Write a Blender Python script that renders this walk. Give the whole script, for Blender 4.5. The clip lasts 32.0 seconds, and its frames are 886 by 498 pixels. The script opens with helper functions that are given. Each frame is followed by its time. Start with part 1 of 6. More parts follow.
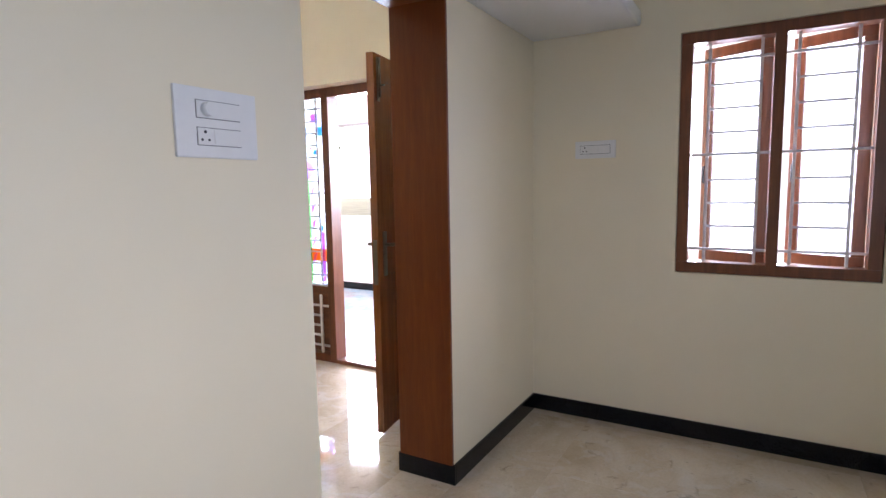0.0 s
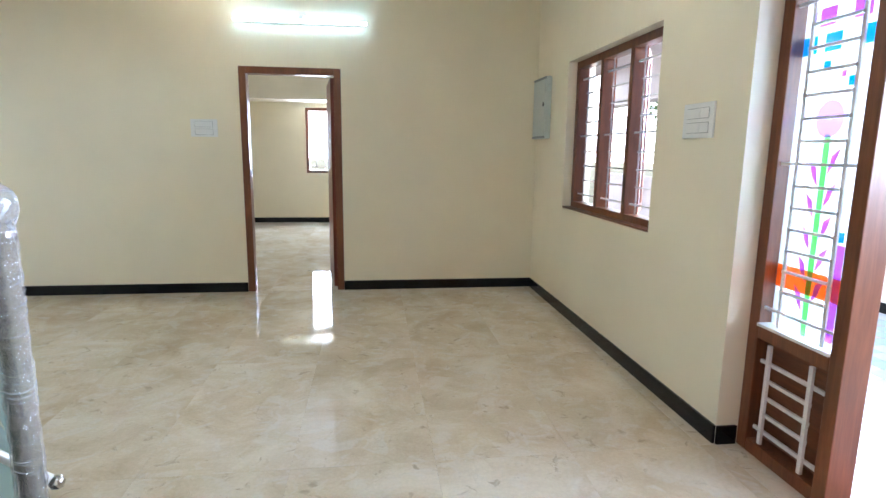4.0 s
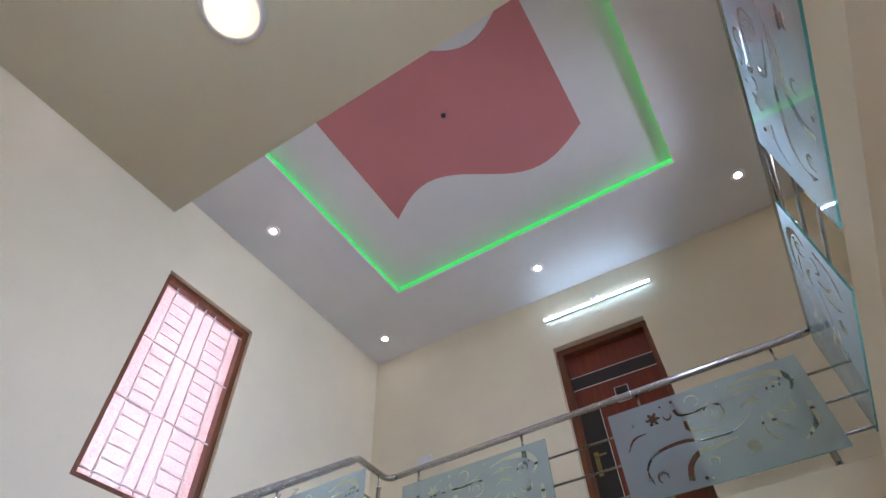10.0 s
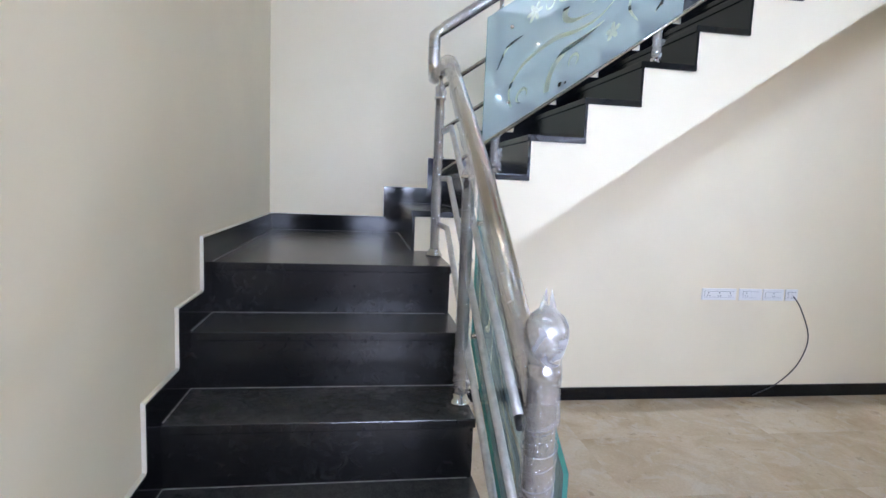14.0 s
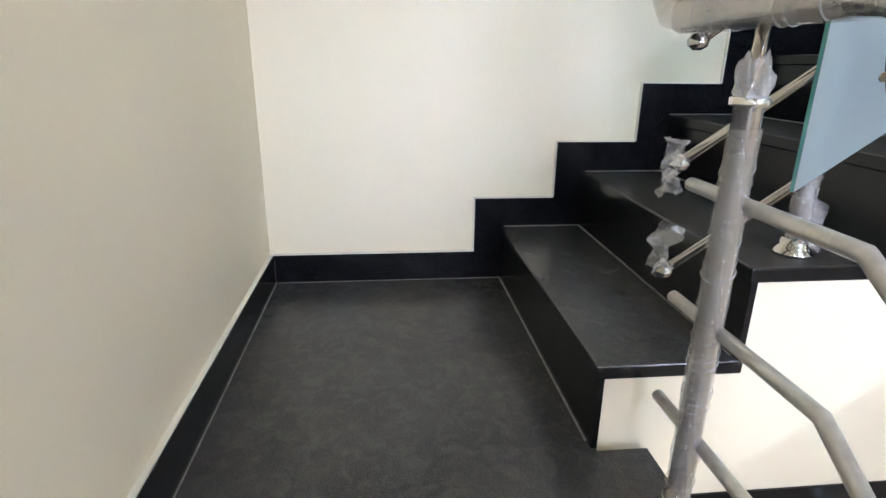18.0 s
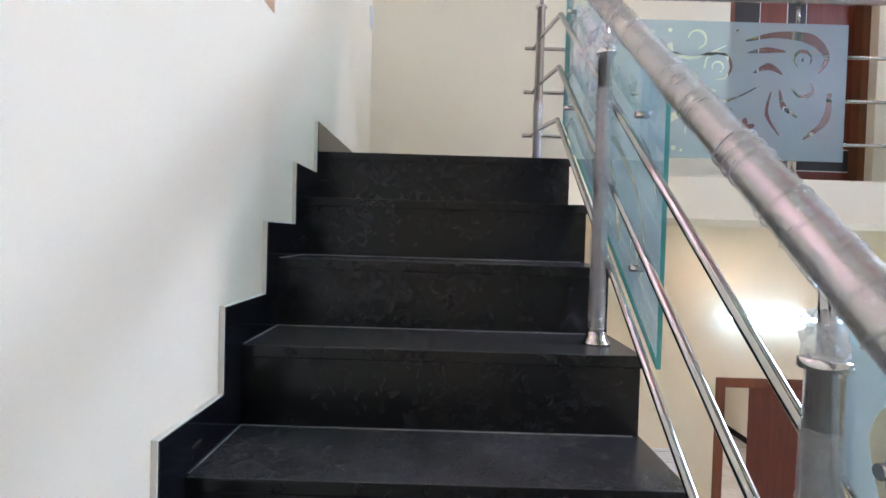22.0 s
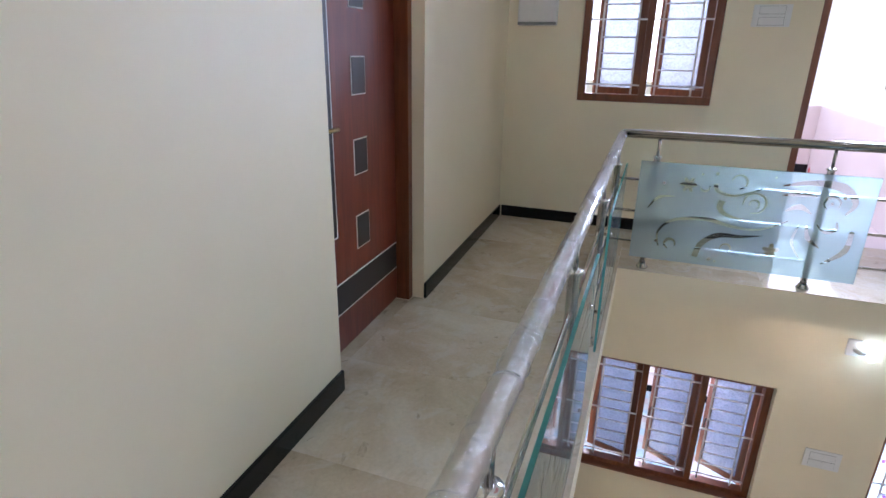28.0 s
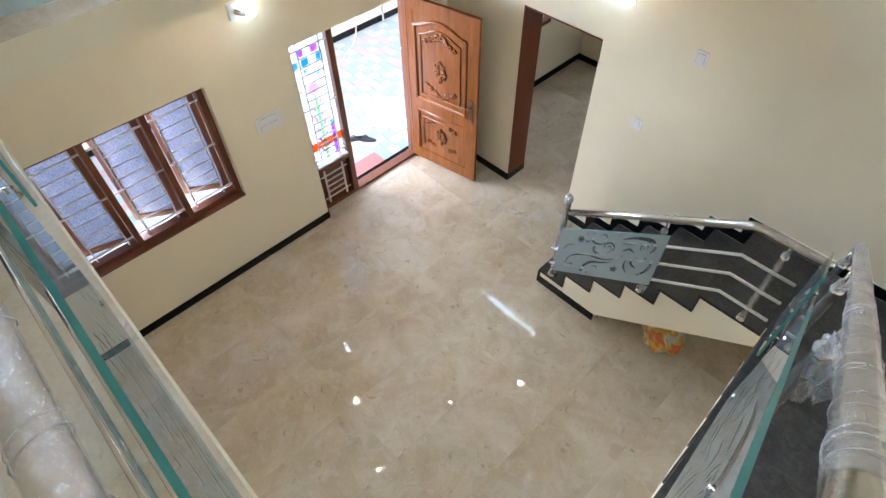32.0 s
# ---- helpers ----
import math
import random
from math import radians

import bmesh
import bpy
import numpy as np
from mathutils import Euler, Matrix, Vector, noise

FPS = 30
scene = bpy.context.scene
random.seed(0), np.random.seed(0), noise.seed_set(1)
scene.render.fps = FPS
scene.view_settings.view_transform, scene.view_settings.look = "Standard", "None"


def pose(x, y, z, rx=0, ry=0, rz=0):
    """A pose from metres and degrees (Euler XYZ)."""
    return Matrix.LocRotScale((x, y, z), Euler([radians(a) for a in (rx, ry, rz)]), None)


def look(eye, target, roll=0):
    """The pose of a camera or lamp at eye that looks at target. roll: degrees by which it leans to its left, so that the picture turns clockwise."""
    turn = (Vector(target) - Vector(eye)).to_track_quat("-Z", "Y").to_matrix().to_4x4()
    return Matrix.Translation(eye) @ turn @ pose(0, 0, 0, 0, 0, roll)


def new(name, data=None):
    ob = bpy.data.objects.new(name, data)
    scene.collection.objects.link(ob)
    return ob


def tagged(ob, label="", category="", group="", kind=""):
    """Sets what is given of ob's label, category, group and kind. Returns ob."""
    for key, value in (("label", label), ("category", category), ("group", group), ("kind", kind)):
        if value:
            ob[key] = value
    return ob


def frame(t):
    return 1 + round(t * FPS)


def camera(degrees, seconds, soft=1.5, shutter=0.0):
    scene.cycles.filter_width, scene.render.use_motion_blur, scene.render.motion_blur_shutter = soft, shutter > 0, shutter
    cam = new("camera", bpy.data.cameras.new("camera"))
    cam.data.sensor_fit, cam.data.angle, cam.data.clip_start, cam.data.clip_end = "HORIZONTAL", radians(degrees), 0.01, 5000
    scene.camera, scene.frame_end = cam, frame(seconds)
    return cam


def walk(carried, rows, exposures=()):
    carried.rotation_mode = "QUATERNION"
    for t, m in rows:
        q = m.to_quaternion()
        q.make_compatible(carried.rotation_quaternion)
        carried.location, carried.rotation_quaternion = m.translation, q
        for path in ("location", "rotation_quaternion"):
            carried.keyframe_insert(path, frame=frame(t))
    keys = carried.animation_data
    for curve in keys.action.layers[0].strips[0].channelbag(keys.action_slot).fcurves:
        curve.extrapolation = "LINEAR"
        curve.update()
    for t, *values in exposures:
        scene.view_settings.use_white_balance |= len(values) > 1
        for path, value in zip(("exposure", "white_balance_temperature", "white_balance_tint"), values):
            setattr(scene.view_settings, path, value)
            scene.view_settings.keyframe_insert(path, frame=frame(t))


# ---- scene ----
cam = camera(77.3, 32.0)

PATH = [
    (0, (-3.107, -1.453, 1.345), (-1.385, -0.459, 1.127), -1.0),
    (0.5, (-2.869, -1.363, 1.343), (-1.078, -0.49, 1.166), -1.2),
    (1, (-2.593, -1.233, 1.344), (-0.811, -0.342, 1.176), -1.0),
    (1.5, (-2.33, -1.103, 1.309), (-0.63, -0.064, 1.139), 0.2),
    (2, (-2.049, -1.007, 1.362), (-0.532, 0.276, 1.134), -0.1),
    (2.5, (-1.87, -0.84, 1.392), (-0.628, 0.7, 1.125), 0.1),
    (3, (-1.739, -0.707, 1.357), (-0.854, 1.065, 1.078), 0.6),
    (3.5, (-1.643, -0.558, 1.366), (-1.125, 1.349, 1.055), 0.7),
    (4, (-1.609, -0.359, 1.356), (-1.356, 1.595, 1.01), 0.7),
    (4.5, (-1.593, -0.136, 1.349), (-1.493, 1.829, 0.986), 0.4),
    (6.5, (-1.595, 0.478, 1.495), (-1.631, 2.471, 1.648), 1.0),
    (7, (-1.566, 0.438, 1.57), (-1.613, 2.395, 1.981), 1.5),
    (7.5, (-1.596, 0.465, 1.594), (-1.627, 2.339, 2.292), 0.5),
    (8, (-1.628, 0.441, 1.652), (-1.636, 2.203, 2.599), -0.4),
    (8.5, (-1.634, 0.431, 1.702), (-1.641, 2.052, 2.873), -1.1),
    (9, (-1.639, 0.414, 1.753), (-1.727, 1.882, 3.109), -1.9),
    (9.5, (-1.608, 0.406, 1.779), (-1.912, 1.718, 3.258), -2.8),
    (10, (-1.518, 0.449, 1.828), (-2.159, 1.578, 3.349), -2.8),
    (10.5, (-1.411, 0.51, 1.876), (-2.427, 1.406, 3.347), -1.1),
    (11, (-1.383, 0.522, 1.812), (-2.708, 1.204, 3.146), 0.2),
    (11.5, (-1.391, 0.54, 1.753), (-2.946, 1.087, 2.886), 1.4),
    (12, (-1.388, 0.546, 1.713), (-3.103, 1.038, 2.618), 1.7),
    (12.5, (-1.405, 0.568, 1.654), (-3.234, 1.029, 2.318), 1.8),
    (13, (-1.435, 0.57, 1.602), (-3.347, 1.001, 2.0), 1.7),
    (13.5, (-1.468, 0.555, 1.537), (-3.43, 0.936, 1.631), 2.0),
    (14, (-1.49, 0.557, 1.481), (-3.453, 0.858, 1.249), 2.4),
    (14.5, (-1.524, 0.544, 1.407), (-3.448, 0.773, 0.911), 2.6),
    (16.5, (-2.491, 0.482, 1.426), (-4.392, 0.53, 0.808), 0.5),
    (17, (-2.753, 0.458, 1.557), (-4.652, 0.504, 0.932), 0.6),
    (17.5, (-2.996, 0.461, 1.707), (-4.892, 0.538, 1.075), 0.8),
    (18, (-3.231, 0.407, 1.901), (-5.114, 0.604, 1.257), 0.7),
    (18.5, (-3.453, 0.353, 2.079), (-5.29, 0.846, 1.461), 1.71),
    (19, (-3.734, 0.348, 2.233), (-5.42, 1.274, 1.686), 2.34),
    (19.5, (-4.101, 0.375, 2.302), (-5.373, 1.857, 1.872), 4.06),
    (20, (-4.205, 0.564, 2.566), (-5.043, 2.316, 2.091), 3.67),
    (20.5, (-4.269, 0.588, 2.651), (-4.703, 2.503, 2.272), 1.33),
    (21, (-4.469, 0.846, 2.653), (-4.609, 2.828, 2.425), 0.69),
    (21.5, (-4.544, 1.182, 2.781), (-4.59, 3.178, 2.668), 1.12),
    (22, (-4.604, 1.443, 2.972), (-4.607, 3.442, 2.924), 1.69),
    (22.5, (-4.6, 1.685, 3.167), (-4.603, 3.685, 3.167), 1.7),
    (23, (-4.589, 1.927, 3.34), (-4.613, 3.927, 3.341), 1.39),
    (24, (-4.711, 2.4, 3.616), (-4.584, 4.393, 3.515), 1.2),
    (24.5, (-4.657, 2.638, 3.804), (-4.602, 4.619, 3.533), 2.16),
    (26.5, (-4.699, 3.464, 4.287), (-3.946, 5.247, 3.784), 2.64),
    (27, (-4.671, 3.641, 4.474), (-3.535, 5.187, 3.909), 1.23),
    (27.5, (-4.586, 3.781, 4.56), (-3.094, 4.964, 3.947), 0.67),
    (28, (-4.555, 3.919, 4.615), (-2.786, 4.567, 3.944), 0.94),
    (28.5, (-4.553, 3.962, 4.647), (-2.68, 4.064, 3.954), 0.8),
    (29, (-4.47, 4.09, 4.651), (-2.662, 3.674, 3.902), -0.37),
    (29.5, (-4.377, 4.045, 4.652), (-2.732, 3.277, 3.813), -1.3),
    (30, (-4.315, 4.048, 4.669), (-2.885, 3.042, 3.698), -1.36),
    (30.5, (-4.209, 4.044, 4.668), (-2.975, 2.939, 3.547), -0.77),
    (31, (-4.133, 4.009, 4.654), (-3.038, 2.932, 3.374), -0.29),
    (31.5, (-4.103, 3.981, 4.631), (-3.097, 3.001, 3.207), -0.54),
    (32, (-4.058, 3.949, 4.599), (-3.123, 3.07, 3.065), -1.22),
]
EXPOSURES = [(0, 1.26, 6670, 25), (1, 1.34, 6560, 22), (2, 1.36, 6510, 16), (4, 1.29, 5980, 13), (6.5, 1.0, 5920, 16), (7, 0.88, 5940, 16), (8, 0.67, 6200, 21), (9, 0.51, 6220, 26), (10, 0.36, 6410, 28), (11, 0.41, 6470, 30), (12, 0.58, 6600, 25.5), (14, 0.98, 6180, 23.5), (17, 1.72, 6570, 22), (18, 1.44, 6620, 22.5), (19, 1.24, 6660, 27), (20, 1.37, 6390, 28), (21, 1.3, 6220, 25), (22, 1.25, 6190, 27), (24, 1.07, 6390, 24.5), (26.5, 1.23, 6340, 23.5), (27, 1.15, 6220, 23), (28, 0.75, 6140, 25), (29, 0.52, 6180, 24.5), (30, 0.61, 6170, 20.5), (31, 0.77, 6270, 19), (32, 1.0, 6570, 18.5)]
walk(cam, [(t, look(eye, target, roll)) for t, eye, target, roll in PATH], EXPOSURES)

# ---- world and large lights ----
world = bpy.data.worlds.new("sky")
scene.world = world
world.use_nodes = True
wn = world.node_tree.nodes
sky = wn.new("ShaderNodeTexSky")
sky.sky_type = "NISHITA"
sky.sun_disc = False
sky.sun_elevation = radians(81)
sky.sun_rotation = radians(215)
sky.air_density = 1.0
sky.dust_density = 3.0
world.node_tree.links.new(sky.outputs[0], wn["Background"].inputs[0])
wn["Background"].inputs[1].default_value = 0.12


def sun_lamp():
    data = bpy.data.lights.new("sun", "SUN")
    data.energy, data.angle, data.color = 0.6, radians(12), (1.0, 0.97, 0.93)
    ob = new("sun", data)
    ob.matrix_world = look((0, 0, 20), (2.2, -1.5, 0))
    return ob


sun_lamp()


def window_light(eye, target, w, h, watts, colour=(0.86, 0.93, 1.0), spread=180):
    data = bpy.data.lights.new("window_light", "AREA")
    data.shape, data.size, data.size_y, data.energy, data.color = "RECTANGLE", w, h, watts, colour
    data.spread = radians(spread)
    ob = new("window_light", data)
    ob.matrix_world = look(eye, target)
    return ob


# ---- plan ----
XB = -5.09          # back wall
W = 5.05            # wall with the inner doors
H = 3.281           # upper floor
SL = 3.085          # underside of the upper slab
CE = 6.25           # hall ceiling
RISE = 0.193
RUN1, RUN2 = 0.28, 0.277
NOSE6 = -3.637      # nose of the landing
NOSE7 = 0.80        # nose of the first tread of the upper flight
SY = 0.925          # outer edge of the lower flight
SX = -4.125         # outer edge of the upper flight
GX, GY, GP, GE = -0.93, 4.01, 0.86, -2.60   # gallery edges: front, door wall, partition, and its end

SKY = (0.64, 0.79, 1.0)
# two lamps added over and past the porch, standing in for sky light
window_light((2.3, 3.44, 1.75), (-2.6, 1.9, 1.35), 2.4, 0.95, 205, SKY, 130)
window_light((3.95, -0.2, 1.8), (-4, 2.4, 5.2), 4.2, 1.0, 270, SKY, 105)
window_light((0.46, -1.5, 1.5), (-1, -1.5, 1.2), 0.85, 1.15, 27, SKY)
window_light((0.46, 4.02, 4.85), (-1, 4.02, 4.5), 0.9, 1.15, 20, SKY)
window_light((0.24, 2.52, 4.80), (-1, 2.56, 4.55), 0.80, 1.1, 44, (0.60, 0.77, 1.0), 105)
window_light((XB - 0.30, 2.47, 4.48), (-4, 2.47, 4.48), 0.95, 1.95, 30, (1.0, 0.90, 0.91))
window_light((-2.37, 10.55, 1.5), (-2.37, 9, 1.2), 0.85, 1.15, 100, SKY)
# added lamp in the unseen side room opening, cool light on the partition
window_light((-2.9, -2.78, 1.5), (-2.9, -1, 1.2), 1.1, 1.1, 6.5, (0.34, 0.60, 1.0))


# ---- materials ----
def nodes_of(name):
    m = bpy.data.materials.new(name)
    m.use_nodes = True
    nt = m.node_tree
    return m, nt, nt.nodes["Principled BSDF"]


def coords(nt, scale=1.0):
    tc = nt.nodes.new("ShaderNodeTexCoord")
    mp = nt.nodes.new("ShaderNodeMapping")
    mp.inputs["Scale"].default_value = scale if isinstance(scale, tuple) else (scale,) * 3
    nt.links.new(tc.outputs["Object"], mp.inputs[0])
    return mp


def noise_tex(nt, mp, scale, detail=4.0, rough=0.55, distort=0.0):
    n = nt.nodes.new("ShaderNodeTexNoise")
    n.inputs["Scale"].default_value, n.inputs["Detail"].default_value = scale, detail
    n.inputs["Roughness"].default_value, n.inputs["Distortion"].default_value = rough, distort
    nt.links.new(mp.outputs[0], n.inputs["Vector"])
    return n


def ramp(nt, src, stops):
    r = nt.nodes.new("ShaderNodeValToRGB")
    els = r.color_ramp.elements
    while len(els) < len(stops):
        els.new(0.5)
    for e, (p, c) in zip(els, stops):
        e.position = p
        e.color = (*c, 1) if len(c) == 3 else c
    nt.links.new(src, r.inputs[0])
    return r


def mixc(nt, fac, a, b, mode="MIX"):
    m = nt.nodes.new("ShaderNodeMix")
    m.data_type, m.blend_type = "RGBA", mode
    for sock, v in ((m.inputs[0], fac), (m.inputs[6], a), (m.inputs[7], b)):
        if hasattr(v, "is_linked"):
            nt.links.new(v, sock)
        else:
            sock.default_value = v if isinstance(v, float) else (*v, 1)
    return m.outputs[2]


def bump(nt, bsdf, src, strength, dist):
    b = nt.nodes.new("ShaderNodeBump")
    b.inputs["Strength"].default_value, b.inputs["Distance"].default_value = strength, dist
    nt.links.new(src, b.inputs["Height"])
    nt.links.new(b.outputs[0], bsdf.inputs["Normal"])


def mat_paint(name, colour, rough=0.5, spread=0.05, grain=220.0):
    m, nt, b = nodes_of(name)
    mp = coords(nt)
    big = noise_tex(nt, mp, 1.3, 3)
    small = noise_tex(nt, mp, grain, 2)
    dark = tuple(c * (1 - spread) for c in colour)
    lite = tuple(min(1, c * (1 + spread * 0.5)) for c in colour)
    r = ramp(nt, big.outputs[0], [(0.3, dark), (0.7, lite)])
    nt.links.new(r.outputs[0], b.inputs["Base Color"])
    b.inputs["Roughness"].default_value = rough
    bump(nt, b, small.outputs[0], 0.08, 0.002)
    return m


def mat_plain(name, colour, rough=0.4, metal=0.0, vary=0.06, scale=30.0):
    m, nt, b = nodes_of(name)
    n = noise_tex(nt, coords(nt), scale, 3)
    r = ramp(nt, n.outputs[0], [(0.25, tuple(c * (1 - vary) for c in colour)), (0.75, tuple(min(1, c * (1 + vary)) for c in colour))])
    nt.links.new(r.outputs[0], b.inputs["Base Color"])
    b.inputs["Roughness"].default_value, b.inputs["Metallic"].default_value = rough, metal
    return m


def mat_glow(name, colour, strength, base=0.8):
    m, nt, b = nodes_of(name)
    b.inputs["Base Color"].default_value = (base, base, base, 1)
    b.inputs["Emission Color"].default_value = (*colour, 1)
    b.inputs["Emission Strength"].default_value = strength
    return m


def mat_marble(name):
    m, nt, b = nodes_of(name)
    tc = nt.nodes.new("ShaderNodeTexCoord")
    info = nt.nodes.new("ShaderNodeObjectInfo")
    off = nt.nodes.new("ShaderNodeVectorMath")
    off.operation = "MULTIPLY_ADD"
    off.inputs[1].default_value = (1, 1, 1)
    sc = nt.nodes.new("ShaderNodeVectorMath")
    sc.operation = "SCALE"
    sc.inputs["Scale"].default_value = 40.0
    comb = nt.nodes.new("ShaderNodeCombineXYZ")
    nt.links.new(info.outputs["Random"], comb.inputs[0])
    nt.links.new(info.outputs["Random"], comb.inputs[2])
    nt.links.new(comb.outputs[0], sc.inputs[0])
    nt.links.new(tc.outputs["Object"], off.inputs[0])
    nt.links.new(sc.outputs[0], off.inputs[2])
    cloud = noise_tex(nt, off, 2.2, 6, 0.62, 0.7)
    patch = noise_tex(nt, off, 7.0, 4, 0.55, 0.9)
    spots = noise_tex(nt, off, 8.5, 4, 0.6, 1.4)
    fine = noise_tex(nt, off, 70, 3)
    vein = noise_tex(nt, off, 1.6, 5, 0.6, 1.5)
    base = ramp(nt, cloud.outputs[0], [(0.28, (0.53, 0.42, 0.28)), (0.5, (0.65, 0.545, 0.40)), (0.72, (0.765, 0.685, 0.555))])
    pm = ramp(nt, patch.outputs[0], [(0.52, (0, 0, 0)), (0.66, (0.5, 0.5, 0.5))])
    c0 = mixc(nt, pm.outputs[0], base.outputs[0], (0.72, 0.67, 0.59))
    mask = ramp(nt, spots.outputs[0], [(0.62, (0, 0, 0)), (0.72, (0.62, 0.62, 0.62))])
    c1 = mixc(nt, mask.outputs[0], c0, (0.33, 0.265, 0.19))
    vm = ramp(nt, vein.outputs[0], [(0.485, (0, 0, 0)), (0.5, (0.13, 0.13, 0.13)), (0.515, (0, 0, 0))])
    c1 = mixc(nt, vm.outputs[0], c1, (0.42, 0.33, 0.22))
    tone = ramp(nt, info.outputs["Random"], [(0.0, (0.90, 0.89, 0.87)), (1.0, (1, 1, 1))])
    c1 = mixc(nt, 1.0, c1, tone.outputs[0], "MULTIPLY")
    grain = ramp(nt, fine.outputs[0], [(0.35, (0.93, 0.93, 0.93)), (0.65, (1, 1, 1))])
    c2 = mixc(nt, 1.0, c1, grain.outputs[0], "MULTIPLY")
    nt.links.new(c2, b.inputs["Base Color"])
    smear = noise_tex(nt, off, 3.2, 4)
    rr = ramp(nt, smear.outputs[0], [(0.3, (0.025, 0.025, 0.025)), (0.75, (0.075, 0.075, 0.075))])
    nt.links.new(rr.outputs[0], b.inputs["Roughness"])
    b.inputs["IOR"].default_value = 1.5
    return m


def mat_granite(name, dust=0.5, blue=0.0, least=0.0, rough=0.16, start=0.36, gloss=0.06):
    """Black stone under a film of dust, whose share runs from least to dust in soft clouds and small smudges."""
    m, nt, b = nodes_of(name)
    mp = coords(nt)
    speck = noise_tex(nt, mp, 240, 3, 0.6)
    cloud = noise_tex(nt, mp, 2.2, 3, 0.5, 0.3)
    smudge = noise_tex(nt, mp, 13.0, 3, 0.5, 0.6)
    both = mixc(nt, 0.45, cloud.outputs[0], smudge.outputs[0])
    cr = ramp(nt, speck.outputs[0], [(0.38, (0.001, 0.001, 0.0015)), (0.68, (0.009, 0.009, 0.011))])
    fac = ramp(nt, both, [(start, (least,) * 3), (start + 0.3, (dust,) * 3)])
    col = mixc(nt, fac.outputs[0], cr.outputs[0], (0.165 - blue * 0.05, 0.16 - blue * 0.01, 0.15 + blue * 0.06))
    nt.links.new(col, b.inputs["Base Color"])
    rr = ramp(nt, both, [(0.36, (rough,) * 3), (0.68, (rough + 0.3 * dust + 0.02,) * 3)])
    nt.links.new(rr.outputs[0], b.inputs["Roughness"])
    b.inputs["Specular IOR Level"].default_value = gloss + dust * 0.9
    return m


def mat_wood(name, dark, lite, rough=0.35, axis=2, scale=1.0, gloss=0.5):
    m, nt, b = nodes_of(name)
    st = [9.0 * scale] * 3
    st[axis] = 0.7 * scale
    mp = coords(nt, tuple(st))
    g = noise_tex(nt, mp, 3.0, 6, 0.6, 0.8)
    fine = noise_tex(nt, mp, 22.0, 4, 0.6)
    r = ramp(nt, g.outputs[0], [(0.3, dark), (0.55, tuple((a + c) / 2 for a, c in zip(dark, lite))), (0.75, lite)])
    f = ramp(nt, fine.outputs[0], [(0.3, (0.82, 0.82, 0.82)), (0.7, (1, 1, 1))])
    nt.links.new(mixc(nt, 1.0, r.outputs[0], f.outputs[0], "MULTIPLY"), b.inputs["Base Color"])
    b.inputs["Roughness"].default_value = rough
    b.inputs["Specular IOR Level"].default_value = gloss
    bump(nt, b, fine.outputs[0], 0.06, 0.001)
    return m


def mat_steel(name, rough=0.14, wrap=0.0):
    m, nt, b = nodes_of(name)
    mp = coords(nt)
    b.inputs["Metallic"].default_value = 1.0
    n = noise_tex(nt, mp, 9, 3, 0.5, 0.4)
    col = ramp(nt, n.outputs[0], [(0.3, (0.47, 0.455, 0.435)), (0.7, (0.55, 0.535, 0.51))])
    nt.links.new(col.outputs[0], b.inputs["Base Color"])
    rr = ramp(nt, n.outputs[0], [(0.3, (rough,) * 3), (0.75, (rough + 0.06,) * 3)])
    nt.links.new(rr.outputs[0], b.inputs["Roughness"])
    if wrap:
        w = noise_tex(nt, mp, 34.0, 5, 0.62, 2.2)
        bump(nt, b, w.outputs[0], 0.42 * wrap, 0.004)
        b.inputs["Coat Weight"].default_value = 0.6
        b.inputs["Coat Roughness"].default_value = 0.1
    return m


def mat_glass(name, colour=(0.95, 1, 0.98), frost=0.0, rough=0.0):
    m, nt, b = nodes_of(name)
    out = nt.nodes["Material Output"]
    tr = nt.nodes.new("ShaderNodeBsdfTransparent")
    tr.inputs[0].default_value = (*colour, 1)
    gl = nt.nodes.new("ShaderNodeBsdfGlossy")
    gl.inputs["Roughness"].default_value = 0.03
    lw = nt.nodes.new("ShaderNodeLayerWeight")
    pw = nt.nodes.new("ShaderNodeMath")
    pw.operation, pw.inputs[1].default_value = "POWER", 4.0
    fr = nt.nodes.new("ShaderNodeMath")
    fr.operation, fr.inputs[1].default_value, fr.inputs[2].default_value = "MULTIPLY_ADD", 0.75, 0.045
    nt.links.new(lw.outputs["Facing"], pw.inputs[0])
    nt.links.new(pw.outputs[0], fr.inputs[0])
    mx = nt.nodes.new("ShaderNodeMixShader")
    nt.links.new(fr.outputs[0], mx.inputs[0])
    last = tr.outputs[0]
    if frost:
        df = nt.nodes.new("ShaderNodeBsdfTranslucent")
        df.inputs[0].default_value = (*colour, 1)
        d2 = nt.nodes.new("ShaderNodeBsdfDiffuse")
        d2.inputs[0].default_value = (*colour, 1)
        ad = nt.nodes.new("ShaderNodeMixShader")
        ad.inputs[0].default_value = 0.5
        nt.links.new(df.outputs[0], ad.inputs[1])
        nt.links.new(d2.outputs[0], ad.inputs[2])
        m2 = nt.nodes.new("ShaderNodeMixShader")
        m2.inputs[0].default_value = frost
        nt.links.new(tr.outputs[0], m2.inputs[1])
        nt.links.new(ad.outputs[0], m2.inputs[2])
        last = m2.outputs[0]
    nt.links.new(last, mx.inputs[1])
    nt.links.new(gl.outputs[0], mx.inputs[2])
    nt.links.new(mx.outputs[0], out.inputs[0])
    return m


